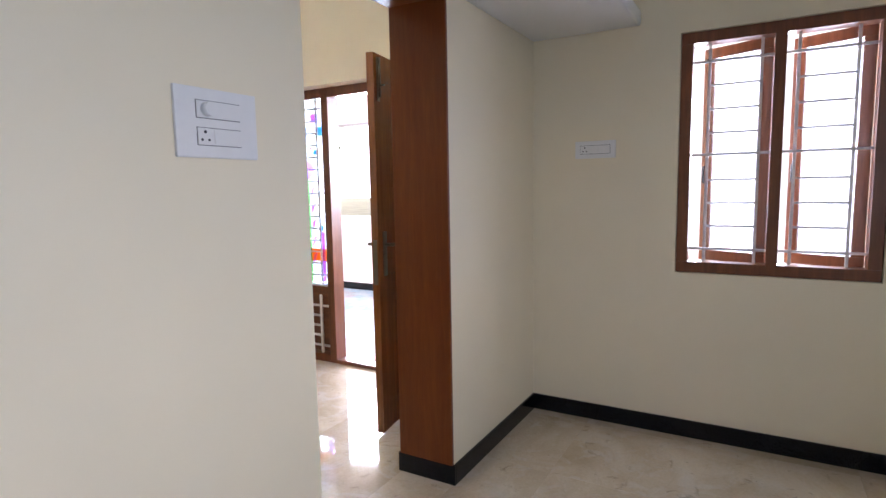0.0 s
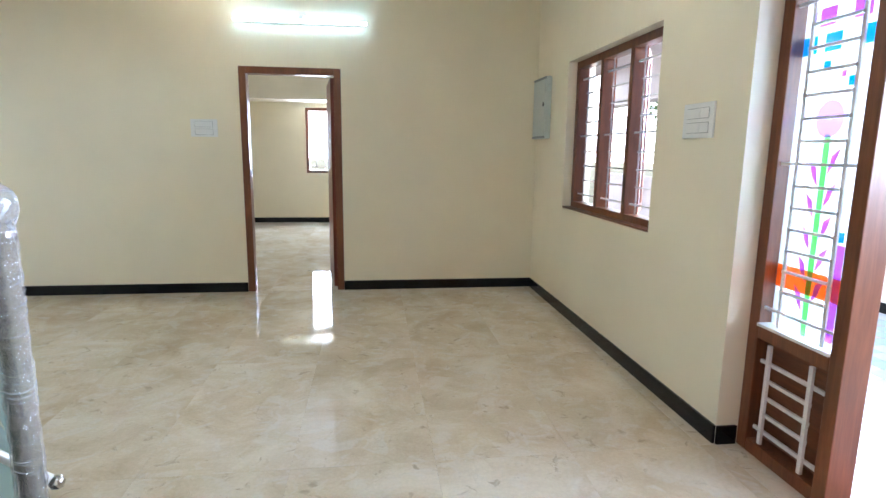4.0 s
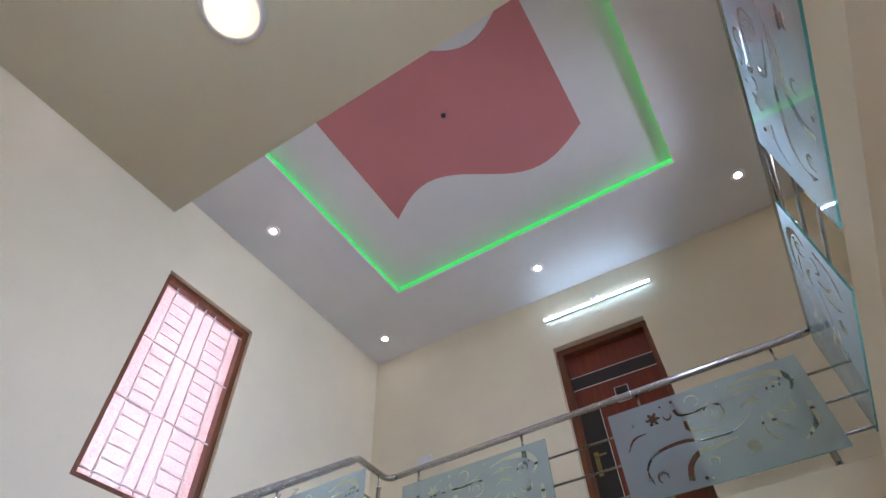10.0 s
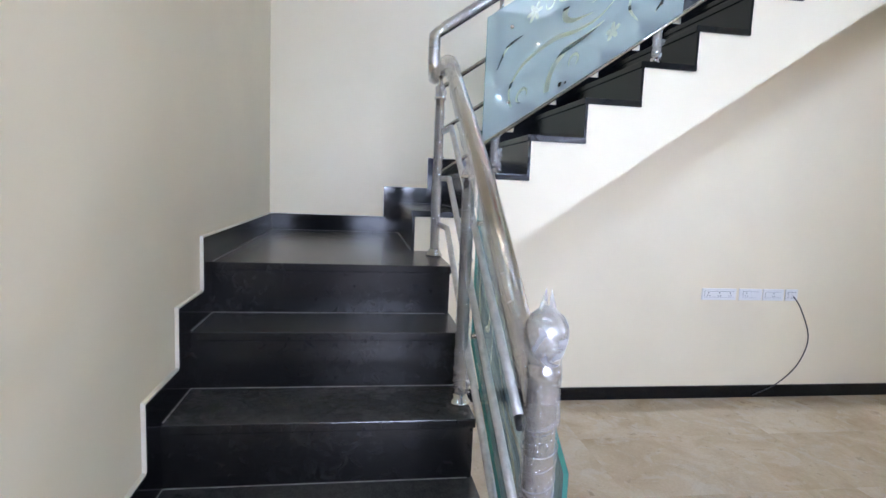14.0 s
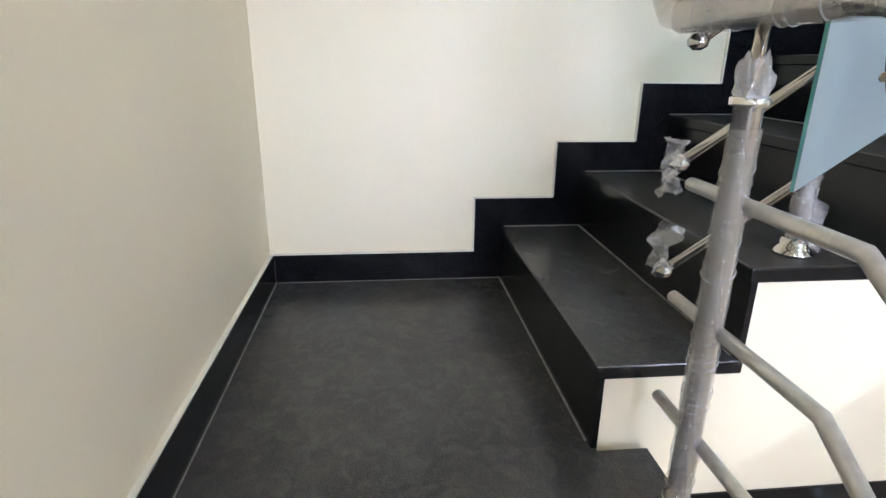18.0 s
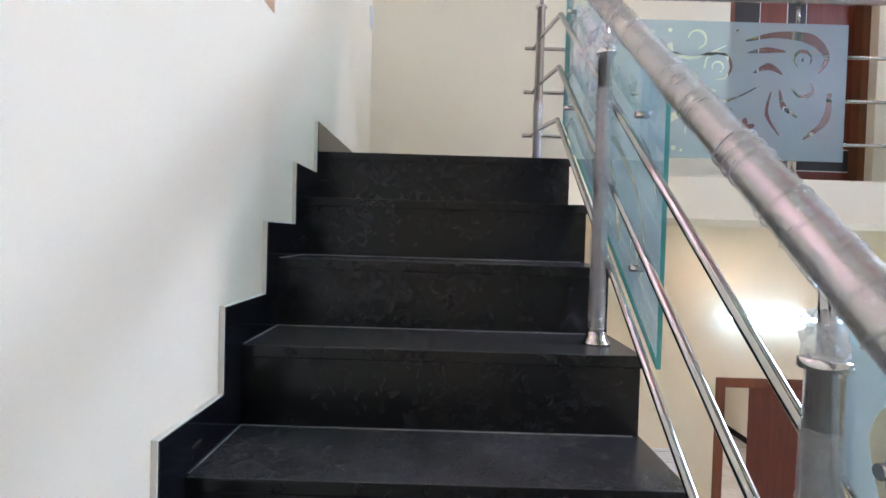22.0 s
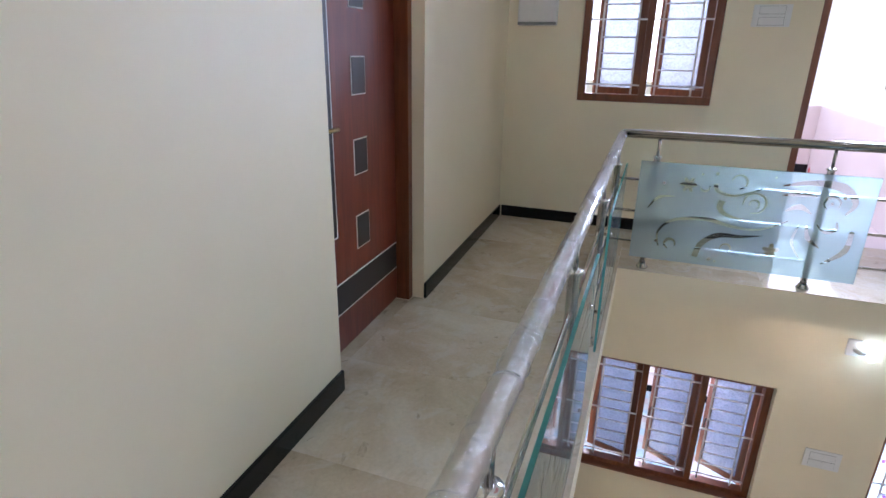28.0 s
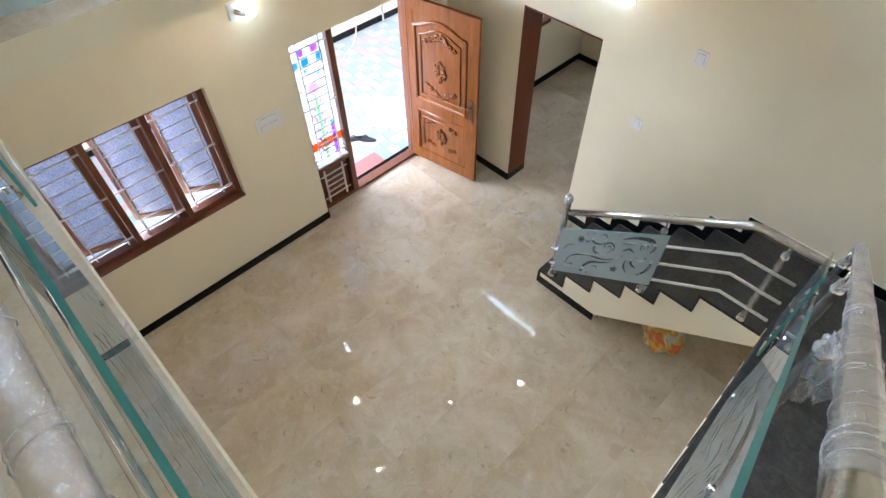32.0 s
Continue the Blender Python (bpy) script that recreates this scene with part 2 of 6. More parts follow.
CREAM = mat_paint("cream_wall_paint", (0.83, 0.738, 0.55))
EDGE = mat_paint("pale_plaster", (0.80, 0.745, 0.64), 0.6, 0.12)
WHITE = mat_paint("white_ceiling_paint", (0.76, 0.75, 0.73))
PINK = mat_paint("pink_ceiling_paint", (0.62, 0.22, 0.22))
PORCH_PINK = mat_paint("pale_pink_wall_paint", (0.68, 0.60, 0.62))
MARBLE = mat_marble("beige_marble_tile")
GROUT = mat_plain("tile_grout", (0.50, 0.43, 0.34), 0.8)
GRANITE = mat_granite("black_granite", 0.03, 0.3, 0.0, 0.07, 0.36, 0.25)
JOINT = mat_plain("grey_cement_joint", (0.20, 0.195, 0.185), 0.8, 0.0, 0.4, 25.0)


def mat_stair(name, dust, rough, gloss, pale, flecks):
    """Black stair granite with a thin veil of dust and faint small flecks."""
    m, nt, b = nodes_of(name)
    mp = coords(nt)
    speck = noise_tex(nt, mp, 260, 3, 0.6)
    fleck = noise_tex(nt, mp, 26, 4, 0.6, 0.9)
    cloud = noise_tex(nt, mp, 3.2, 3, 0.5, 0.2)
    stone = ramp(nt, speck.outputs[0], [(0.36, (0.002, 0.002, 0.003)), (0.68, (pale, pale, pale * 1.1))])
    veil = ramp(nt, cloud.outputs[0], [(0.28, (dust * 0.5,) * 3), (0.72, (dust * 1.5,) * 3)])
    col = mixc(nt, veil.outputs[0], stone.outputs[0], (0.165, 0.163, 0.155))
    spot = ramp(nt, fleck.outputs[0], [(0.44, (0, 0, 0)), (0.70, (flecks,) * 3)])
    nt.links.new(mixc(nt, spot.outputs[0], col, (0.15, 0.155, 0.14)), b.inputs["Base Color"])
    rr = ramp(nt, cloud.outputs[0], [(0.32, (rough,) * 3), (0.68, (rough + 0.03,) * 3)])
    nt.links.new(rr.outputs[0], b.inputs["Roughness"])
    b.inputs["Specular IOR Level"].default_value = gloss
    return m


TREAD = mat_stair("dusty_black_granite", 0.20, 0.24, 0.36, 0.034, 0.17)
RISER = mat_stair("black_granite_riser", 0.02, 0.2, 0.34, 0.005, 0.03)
TEAK = mat_wood("varnished_brown_wood", (0.13, 0.040, 0.016), (0.26, 0.085, 0.032), 0.32)
TEAK_H = mat_wood("varnished_brown_wood_level", (0.13, 0.040, 0.016), (0.26, 0.085, 0.032), 0.32, 1)
JAMB = mat_wood("reddish_brown_laminate", (0.135, 0.031, 0.005), (0.20, 0.052, 0.008), 0.42, gloss=0.25)
DOOR = mat_wood("polished_teak", (0.21, 0.062, 0.014), (0.37, 0.120, 0.028), 0.25)
FLUSH = mat_wood("red_mahogany_laminate", (0.15, 0.026, 0.014), (0.27, 0.055, 0.026), 0.3)
DARKLAM = mat_plain("dark_brown_laminate", (0.028, 0.020, 0.020), 0.35)
STEEL = mat_steel("polished_steel", 0.10)
WRAP = mat_steel("film_wrapped_steel", 0.08, 1.0)
SATIN = mat_plain("steel_under_tight_film", (0.72, 0.70, 0.67), 0.12, 0.80, 0.08, 12.0)
MILKY = mat_plain("milky_film_on_steel", (0.60, 0.58, 0.55), 0.32, 0.5, 0.18, 40.0)


def mat_film(name, milk, wrinkle):
    """Thin clear plastic film: see-through, with sharp broken gloss and a little milkiness."""
    m, nt, b = nodes_of(name)
    out = nt.nodes["Material Output"]
    mp = coords(nt)
    w = noise_tex(nt, mp, 80.0, 4, 0.65, 1.8)
    bp = nt.nodes.new("ShaderNodeBump")
    bp.inputs["Strength"].default_value, bp.inputs["Distance"].default_value = wrinkle, 0.004
    nt.links.new(w.outputs[0], bp.inputs["Height"])
    tr = nt.nodes.new("ShaderNodeBsdfTransparent")
    df = nt.nodes.new("ShaderNodeBsdfDiffuse")
    df.inputs[0].default_value = (0.85, 0.85, 0.86, 1)
    gl = nt.nodes.new("ShaderNodeBsdfGlossy")
    gl.inputs["Roughness"].default_value = 0.12
    nt.links.new(bp.outputs[0], gl.inputs["Normal"])
    a = nt.nodes.new("ShaderNodeMixShader")
    blot = noise_tex(nt, mp, 14.0, 3, 0.6, 1.0)
    share = ramp(nt, blot.outputs[0], [(0.35, (milk * 0.4,) * 3), (0.7, (min(1.0, milk * 1.7),) * 3)])
    nt.links.new(share.outputs[0], a.inputs[0])
    nt.links.new(tr.outputs[0], a.inputs[1])
    nt.links.new(df.outputs[0], a.inputs[2])
    c = nt.nodes.new("ShaderNodeMixShader")
    c.inputs[0].default_value = 0.2
    nt.links.new(a.outputs[0], c.inputs[1])
    nt.links.new(gl.outputs[0], c.inputs[2])
    nt.links.new(c.outputs[0], out.inputs[0])
    return m


FILMSTUFF = mat_film("crinkled_clear_film", 0.30, 1.0)
SLEEVE = mat_film("clear_film_sleeve", 0.08, 1.0)
BARS = mat_plain("white_enamelled_steel_bar", (0.72, 0.68, 0.68), 0.4)
PLASTIC = mat_plain("white_plastic", (0.78, 0.77, 0.75), 0.35, 0.0, 0.02)
GREYBOX = mat_plain("grey_green_metal_enamel", (0.50, 0.54, 0.51), 0.4)
DARK = mat_plain("dark_plastic", (0.02, 0.02, 0.022), 0.4)
BRASS = mat_plain("antique_brass", (0.42, 0.30, 0.12), 0.35, 1.0)
BRONZE = mat_plain("dark_bronze", (0.17, 0.125, 0.075), 0.35, 0.9)
PANE = mat_glass("clear_glass")
FROST = mat_glass("frosted_green_glass", (0.76, 0.88, 0.92), 0.40)
TINTED = mat_glass("pale_green_glass", (0.85, 0.925, 0.925))
GEDGE = mat_glass("green_glass_edge", (0.10, 0.42, 0.38), 0.7)
TUBE = mat_glow("tube_light_glow", (0.47, 0.78, 1.0), 19.0)
SPOT = mat_glow("downlight_glow", (1.0, 0.97, 0.95), 54.0)
WARM = mat_glow("warm_downlight_glow", (1.0, 0.88, 0.70), 215.0)
HALO = mat_glow("warm_reflector_glow", (1.0, 0.62, 0.24), 0.45)
BULB = mat_glow("bulb_glow", (0.60, 0.85, 1.0), 20.0)
GREEN = mat_glow("green_led_glow", (0.006, 0.80, 0.12), 0.8, 0.02)


# ---- mesh helpers ----
def box(bm, x0, x1, y0, y1, z0, z1):
    vs = [bm.verts.new((x, y, z)) for x in (x0, x1) for y in (y0, y1) for z in (z0, z1)]
    for f in ((0, 1, 3, 2), (4, 6, 7, 5), (0, 4, 5, 1), (2, 3, 7, 6), (0, 2, 6, 4), (1, 5, 7, 3)):
        bm.faces.new([vs[i] for i in f])
    return vs


def tube_path(bm, pts, r, n=12, caps=True):
    pts = [Vector(p) for p in pts]
    rings = []
    up = None
    for i, p in enumerate(pts):
        a = (pts[i] - pts[i - 1]).normalized() if i else (pts[1] - pts[0]).normalized()
        b = (pts[i + 1] - pts[i]).normalized() if i < len(pts) - 1 else a
        d = (a + b).normalized()
        if up is None:
            up = Vector((0, 0, 1)) if abs(d.z) < 0.9 else Vector((1, 0, 0))
        s = d.cross(up).normalized()
        up = s.cross(d).normalized()
        stretch = 1 / max(0.5, math.sqrt((1 + a.dot(b)) / 2))
        ring = []
        bend = (b - a)
        bend = bend.normalized() if bend.length > 1e-4 else None
        for k in range(n):
            t = 2 * math.pi * k / n
            v = s * math.cos(t) * r + up * math.sin(t) * r
            if bend is not None:
                v = v + bend * (v.dot(bend) * (stretch - 1))
            ring.append(bm.verts.new(p + v))
        rings.append(ring)
    for r0, r1 in zip(rings, rings[1:]):
        for k in range(n):
            f = bm.faces.new((r0[k], r0[(k + 1) % n], r1[(k + 1) % n], r1[k]))
            f.smooth = True
    if caps:
        bm.faces.new(rings[0][::-1])
        bm.faces.new(rings[-1])


def lathe(bm, base, profile, n=16):
    """A turned piece about the upright axis through base; profile of (radius, height)."""
    bx, by, bz = base
    rings = []
    for r, z in profile:
        rings.append([bm.verts.new((bx + r * math.cos(2 * math.pi * k / n), by + r * math.sin(2 * math.pi * k / n), bz + z)) for k in range(n)])
    for r0, r1 in zip(rings, rings[1:]):
        for k in range(n):
            f = bm.faces.new((r0[k], r0[(k + 1) % n], r1[(k + 1) % n], r1[k]))
            f.smooth = True
    bm.faces.new(rings[0][::-1])
    bm.faces.new(rings[-1])


def prism(bm, poly, axis, a, b):
    """A polygon in the plane across axis, drawn out from a to b."""
    def at(p, v):
        return (v, p[0], p[1]) if axis == 0 else ((p[0], v, p[1]) if axis == 1 else (p[0], p[1], v))
    lo = [bm.verts.new(at(p, a)) for p in poly]
    hi = [bm.verts.new(at(p, b)) for p in poly]
    bm.faces.new(lo[::-1])
    bm.faces.new(hi)
    n = len(poly)
    for i in range(n):
        bm.faces.new((lo[i], lo[(i + 1) % n], hi[(i + 1) % n], hi[i]))


def mesh_of(name, bm, material, bevel=0.0):
    bmesh.ops.recalc_face_normals(bm, faces=bm.faces)
    if bevel:
        es = [e for e in bm.edges if len(e.link_faces) == 2 and e.calc_face_angle(0) > 0.6]
        bmesh.ops.bevel(bm, geom=es, offset=bevel, segments=2, affect="EDGES", profile=0.6)
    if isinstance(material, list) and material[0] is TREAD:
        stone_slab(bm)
    me = bpy.data.meshes.new(name)
    bm.to_mesh(me)
    bm.free()
    for m in material if isinstance(material, (list, tuple)) else [material]:
        me.materials.append(m)
    return me


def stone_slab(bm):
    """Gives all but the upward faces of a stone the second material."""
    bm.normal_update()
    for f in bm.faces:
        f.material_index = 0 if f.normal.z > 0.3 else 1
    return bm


def part(name, bm, material, parent=None, label="", bevel=0.0):
    ob = new(name, mesh_of(name, bm, material, bevel))
    ob.parent = parent
    if label:
        ob["label"] = label
    return ob


def boxes(name, rows, material, parent=None, label="", bevel=0.0):
    bm = bmesh.new()
    for row in rows:
        box(bm, *row)
    return part(name, bm, material, parent, label, bevel)


def empty(name, at, label, category, group="", kind=""):
    ob = new(name)
    ob.empty_display_size = 0.1
    ob.location = at
    return tagged(ob, label, category, group, kind)


def structure(ob, label="", category=""):
    return tagged(ob, label, category, "", "structure")


def wall(name, axis, a, b, u0, u1, z0, z1, holes, material, label):
    """An upright wall a to b thick across axis, u0 to u1 along, with openings (ua, ub, za, zb) through it."""
    us = sorted({u0, u1, *(v for h in holes for v in h[:2])})
    zs = sorted({z0, z1, *(v for h in holes for v in h[2:])})

    def solid(i, j):
        if not (0 <= i < len(us) - 1 and 0 <= j < len(zs) - 1):
            return False
        u, z = (us[i] + us[i + 1]) / 2, (zs[j] + zs[j + 1]) / 2
        return not any(h[0] < u < h[1] and h[2] < z < h[3] for h in holes)

    bm = bmesh.new()
    cache = {}

    def v(u, z, t):
        key = (u, z, t)
        if key not in cache:
            cache[key] = bm.verts.new((t, u, z) if axis == 0 else (u, t, z))
        return cache[key]

    for i in range(len(us) - 1):
        for j in range(len(zs) - 1):
            if not solid(i, j):
                continue
            p, q, r, s = us[i], us[i + 1], zs[j], zs[j + 1]
            for t in (a, b):
                bm.faces.new((v(p, r, t), v(q, r, t), v(q, s, t), v(p, s, t)))
            for di, dj, e0, e1 in ((-1, 0, (p, r), (p, s)), (1, 0, (q, r), (q, s)), (0, -1, (p, r), (q, r)), (0, 1, (p, s), (q, s))):
                if not solid(i + di, j + dj):
                    bm.faces.new((v(*e0, a), v(*e1, a), v(*e1, b), v(*e0, b)))
    return structure(part(name, bm, material), label, "wall")

# ---- large structure ----
TOP = 6.6
wall("wall_front", 0, 0, 0.23, -2.98, W + 0.2, -0.3, TOP,
             [(2.69, 4.19, 0.90, 2.09), (0.42, 1.90, -0.02, 2.10), (-1.935, -1.065, 0.885, 2.10), (3.545, 4.50, 4.272, 5.45), (2.07, 2.97, H - 0.02, 5.45)],
             CREAM, "cream painted front wall with windows and entrance")
wall("wall_inner_doors", 1, W, W + 0.2, XB, 0, 0, SL + 0.05, [(-2.80, -1.885, 0, 2.10)],
              CREAM, "cream painted wall with a bedroom door")
wall("wall_upper_door", 1, W, W + 0.2, XB, 0, SL + 0.05, TOP, [(-2.835, -1.87, H - 0.02, 5.52)],
              CREAM, "cream painted upper wall with a bedroom door")
back = wall("wall_back", 0, XB - 0.23, XB, -2.98, 10.6, 0, TOP, [(2.02, 2.985, 3.57, 5.395)], CREAM, "cream painted stair wall with tall window")
wall("wall_partition", 1, -0.28, 0, XB, 0, 0, TOP, [(-1.87, -1.012, 0, 2.15)], CREAM, "cream painted partition wall with open doorway")
# the opening here is unseen, added to let the side room lamp in
wall("wall_side_room", 1, -2.98, -2.75, XB, 0, 0, 3.1, [(-3.5, -2.3, 0.9, 2.1)], CREAM, "cream painted side room wall")
wall("wall_bedroom_far", 1, 10.4, 10.6, XB, 0, 0, 3.1, [(-2.82, -1.92, 0.93, 2.13)], CREAM, "cream painted bedroom wall with window")
wall("wall_bedroom_front", 0, 0, 0.23, W + 0.2, 10.6, -0.3, TOP, [], CREAM, "cream painted bedroom side wall")
structure(boxes("ceiling_side_room", [(XB, 0, -2.75, -0.28, 3.0, 3.1)], WHITE), "white painted side room ceiling", "ceiling")
structure(boxes("ceiling_bedroom", [(XB, 0, W + 0.2, 10.4, 3.0, 3.1)], WHITE), "white painted bedroom ceiling", "ceiling")
structure(boxes("loft_side_room", [(-1.012, 0, -0.87, -0.28, 2.165, 2.24)], WHITE, None, "", 0.012), "cream painted concrete loft slab", "loft")
structure(boxes("loft_bedroom", [(XB, 0, 9.8, 10.4, 2.22, 2.98)], CREAM), "cream painted bedroom loft", "loft")


def slab():
    bm = bmesh.new()
    prism(bm, [(XB, GY + 0.06), (XB, W), (0, W + 0.03), (0, 0), (GE, 0), (GE, GP), (GX, GP), (GX, GY), (SX, GY), (SX, GY + 0.06)], 2, SL, H - 0.0015)
    return structure(part("gallery_slab", bm, CREAM), "cream painted gallery floor slab", "slab")


slab()


def ceiling():
    bm = bmesh.new()
    x0, x1, y0, y1 = -4.15, -1.0, 1.0, 4.02
    for r in ((XB, 0, y1, W), (XB, 0, 0, y0), (XB, x0, y0, y1), (x1, 0, y0, y1)):
        box(bm, *r, CE, CE + 0.03)
    box(bm, XB, 0, 0, W, CE + 0.115, CE + 0.2)
    ob = structure(part("ceiling", bm, WHITE), "white false ceiling with recessed tray", "ceiling")
    bm = bmesh.new()
    pts = []
    n = 24
    xa, xb = -3.60, -1.59
    for k in range(n + 1):
        u = k / n
        pts.append((xa + (xb - xa) * u, 3.22 - 0.20 * math.sin(2 * math.pi * u) * (1.1 - 0.1 * u)))
    for k in range(n + 1):
        u = 1 - k / n
        pts.append((xa + (xb - xa) * u, 1.75 - 0.3 * math.sin(2 * math.pi * u)))
    prism(bm, pts, 2, CE + 0.108, CE + 0.1145)
    part("pink_panel", bm, PINK, ob, "pink painted wavy ceiling panel")
    for r in ((x0 - 0.04, x0 - 0.012, y0, y1), (x1 + 0.012, x1 + 0.04, y0, y1), (x0, x1, y1 + 0.012, y1 + 0.04), (x0, x1, y0 - 0.04, y0 - 0.012)):
        part("led_strip", bmesh_box(*r, CE + 0.048, CE + 0.104), GREEN, ob, "green glowing LED strip")
    bm = bmesh.new()
    for r in ((x0 - 0.1, x0 - 0.08, y0 - 0.1, y1 + 0.1), (x1 + 0.08, x1 + 0.1, y0 - 0.1, y1 + 0.1), (x0 - 0.1, x1 + 0.1, y1 + 0.08, y1 + 0.1), (x0 - 0.1, x1 + 0.1, y0 - 0.1, y0 - 0.08)):
        box(bm, *r, CE + 0.0305, CE + 0.1145)
    part("cove_side", bm, WHITE, ob)
    bm = bmesh.new()
    lathe(bm, (-2.6, 2.48, CE + 0.08), [(0.014, 0), (0.022, 0.012), (0.022, 0.03)], 10)
    part("fan_hook", bm, DARK, ob, "dark steel ceiling fan hook")
    return ob


def bmesh_box(*row):
    bm = bmesh.new()
    box(bm, *row)
    return bm


ceiling()


# ---- stairs ----
def stairs():
    st = structure(new("stairs"), "black granite staircase with landing", "stairs")
    # lower flight body
    pts = [(-2.237, 0.0)]
    for i in range(1, 6):
        x = NOSE6 + RUN1 * (6 - i) - 0.02
        pts += [(x, RISE * (i - 1)), (x, RISE * i - 0.03)]
    x = NOSE6 - 0.02
    pts = pts[1:] + [(x, RISE * 5 - 0.03), (x, RISE * 6 - 0.03), (XB, RISE * 6 - 0.03), (XB, 1.0), (-4.16, 1.0), (-2.92, 0.09), (-2.92, 0.0)]
    bm = bmesh.new()
    prism(bm, pts, 1, 0.004, SY - 0.015)
    part("lower_flight", bm, CREAM, st, "cream plastered stair side")
    # upper flight body
    pts = [(NOSE7 + 0.02, RISE * 6 - 0.03)]
    for j in range(1, 12):
        y = NOSE7 + RUN2 * (j - 1) + 0.02
        pts += [(y, RISE * (5 + j) - 0.03), (y, RISE * (6 + j) - 0.03)]
    pts = pts[1:] + [(GY + 0.055, H - 0.03), (GY + 0.055, SL), (4.03, SL - 0.02), (1.283, 1.172), (1.0, 1.002), (NOSE7 + 0.02, 1.002)]
    bm = bmesh.new()
    prism(bm, pts, 0, XB + 0.004, SX - 0.015)
    part("upper_flight", bm, CREAM, st, "cream plastered stair side")
    # treads and risers
    for i in range(1, 6):
        x = NOSE6 + RUN1 * (6 - i)
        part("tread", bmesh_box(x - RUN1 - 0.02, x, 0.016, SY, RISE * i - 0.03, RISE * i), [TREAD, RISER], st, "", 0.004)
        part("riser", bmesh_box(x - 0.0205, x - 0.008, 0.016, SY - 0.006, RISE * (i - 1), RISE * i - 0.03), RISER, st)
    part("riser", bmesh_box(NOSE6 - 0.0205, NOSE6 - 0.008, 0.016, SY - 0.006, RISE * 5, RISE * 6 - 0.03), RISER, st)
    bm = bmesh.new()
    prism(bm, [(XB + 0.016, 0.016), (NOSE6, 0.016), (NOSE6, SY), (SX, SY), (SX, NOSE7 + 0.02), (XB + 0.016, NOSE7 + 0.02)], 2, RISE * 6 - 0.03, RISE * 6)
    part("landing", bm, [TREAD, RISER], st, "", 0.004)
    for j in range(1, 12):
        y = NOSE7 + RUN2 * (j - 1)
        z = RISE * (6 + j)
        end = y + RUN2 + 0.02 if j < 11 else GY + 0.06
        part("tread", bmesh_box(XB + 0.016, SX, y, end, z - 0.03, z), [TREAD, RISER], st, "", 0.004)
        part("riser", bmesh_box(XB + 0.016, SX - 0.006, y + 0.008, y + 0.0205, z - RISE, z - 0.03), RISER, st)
    # stepped skirting on the walls
    sk = 0.10
    for i in range(1, 6):
        x = NOSE6 + RUN1 * (6 - i) + sk - 0.01
        part("skirting", bmesh_box(x - RUN1, x, 0.0015, 0.0155, RISE * (i - 1), RISE * i + sk), GRANITE, st)
    part("skirting", bmesh_box(XB + 0.015, NOSE6 + sk - 0.01, 0.0015, 0.0155, RISE * 5, RISE * 6 + sk), GRANITE, st)
    part("skirting", bmesh_box(XB + 0.0015, XB + 0.0155, 0.016, NOSE7 - sk + 0.01, RISE * 6, RISE * 6 + sk), GRANITE, st)
    for j in range(1, 12):
        y = NOSE7 + RUN2 * (j - 1) - sk + 0.01
        end = y + RUN2 if j < 11 else W - 0.016
        z = RISE * (6 + j)
        part("skirting", bmesh_box(XB + 0.0015, XB + 0.0155, y, end, z - RISE, z + (sk if j < 11 else 0.095)), GRANITE, st)
    # plaster bead left above the skirting
    e = 0.005
    for i in range(1, 7):
        x = NOSE6 + RUN1 * (6 - i) + sk - 0.01
        x0 = x - RUN1 if i < 6 else XB + 0.016
        part("plaster_edge", bmesh_box(x0 - 0.0 + (e if i < 6 else 0), x + e, 0.001, 0.0125, RISE * i + sk, RISE * i + sk + e), EDGE, st)
        part("plaster_edge", bmesh_box(x, x + e, 0.001, 0.0125, RISE * (i - 1) + (sk + e if i > 1 else 0.0), RISE * i + sk), EDGE, st)
    part("plaster_edge", bmesh_box(XB + 0.001, XB + 0.0125, 0.013, NOSE7 - sk + 0.01, RISE * 6 + sk, RISE * 6 + sk + e * 0.6), EDGE, st)
    for j in range(1, 11):
        y = NOSE7 + RUN2 * (j - 1) - sk + 0.01
        z = RISE * (6 + j) + sk
        part("plaster_edge", bmesh_box(XB + 0.001, XB + 0.0125, y - e * 0.6, y + RUN2 - e * 0.6, z, z + e * 0.6), EDGE, st)
        part("plaster_edge", bmesh_box(XB + 0.001, XB + 0.0125, y - e * 0.6, y, z - RISE + e * 0.6, z), EDGE, st)
    y = NOSE7 + RUN2 * 10 - sk + 0.01
    part("plaster_edge", bmesh_box(XB + 0.001, XB + 0.0125, y - e * 0.6, y, H - RISE + sk + e * 0.6, H + 0.095), EDGE, st)
    # cement lines where the stones meet
    for i in range(1, 6):
        x = NOSE6 + RUN1 * (5 - i)
        part("joint", bmesh_box(x - 0.0085, x - 0.004, 0.016, SY - 0.02, RISE * i, RISE * i + 0.002), JOINT, st)
        part("joint", bmesh_box(x - 0.004, x + RUN1 - 0.02, 0.016, 0.0195, RISE * i, RISE * i + 0.0015), JOINT, st)
    part("joint", bmesh_box(XB + 0.02, NOSE6 - 0.02, 0.016, 0.0195, RISE * 6, RISE * 6 + 0.0015), JOINT, st)
    part("joint", bmesh_box(XB + 0.016, XB + 0.0195, 0.02, NOSE7, RISE * 6, RISE * 6 + 0.0015), JOINT, st)
    part("joint", bmesh_box(XB + 0.02, SX - 0.03, NOSE7 + 0.003, NOSE7 + 0.0085, RISE * 6, RISE * 6 + 0.002), JOINT, st)
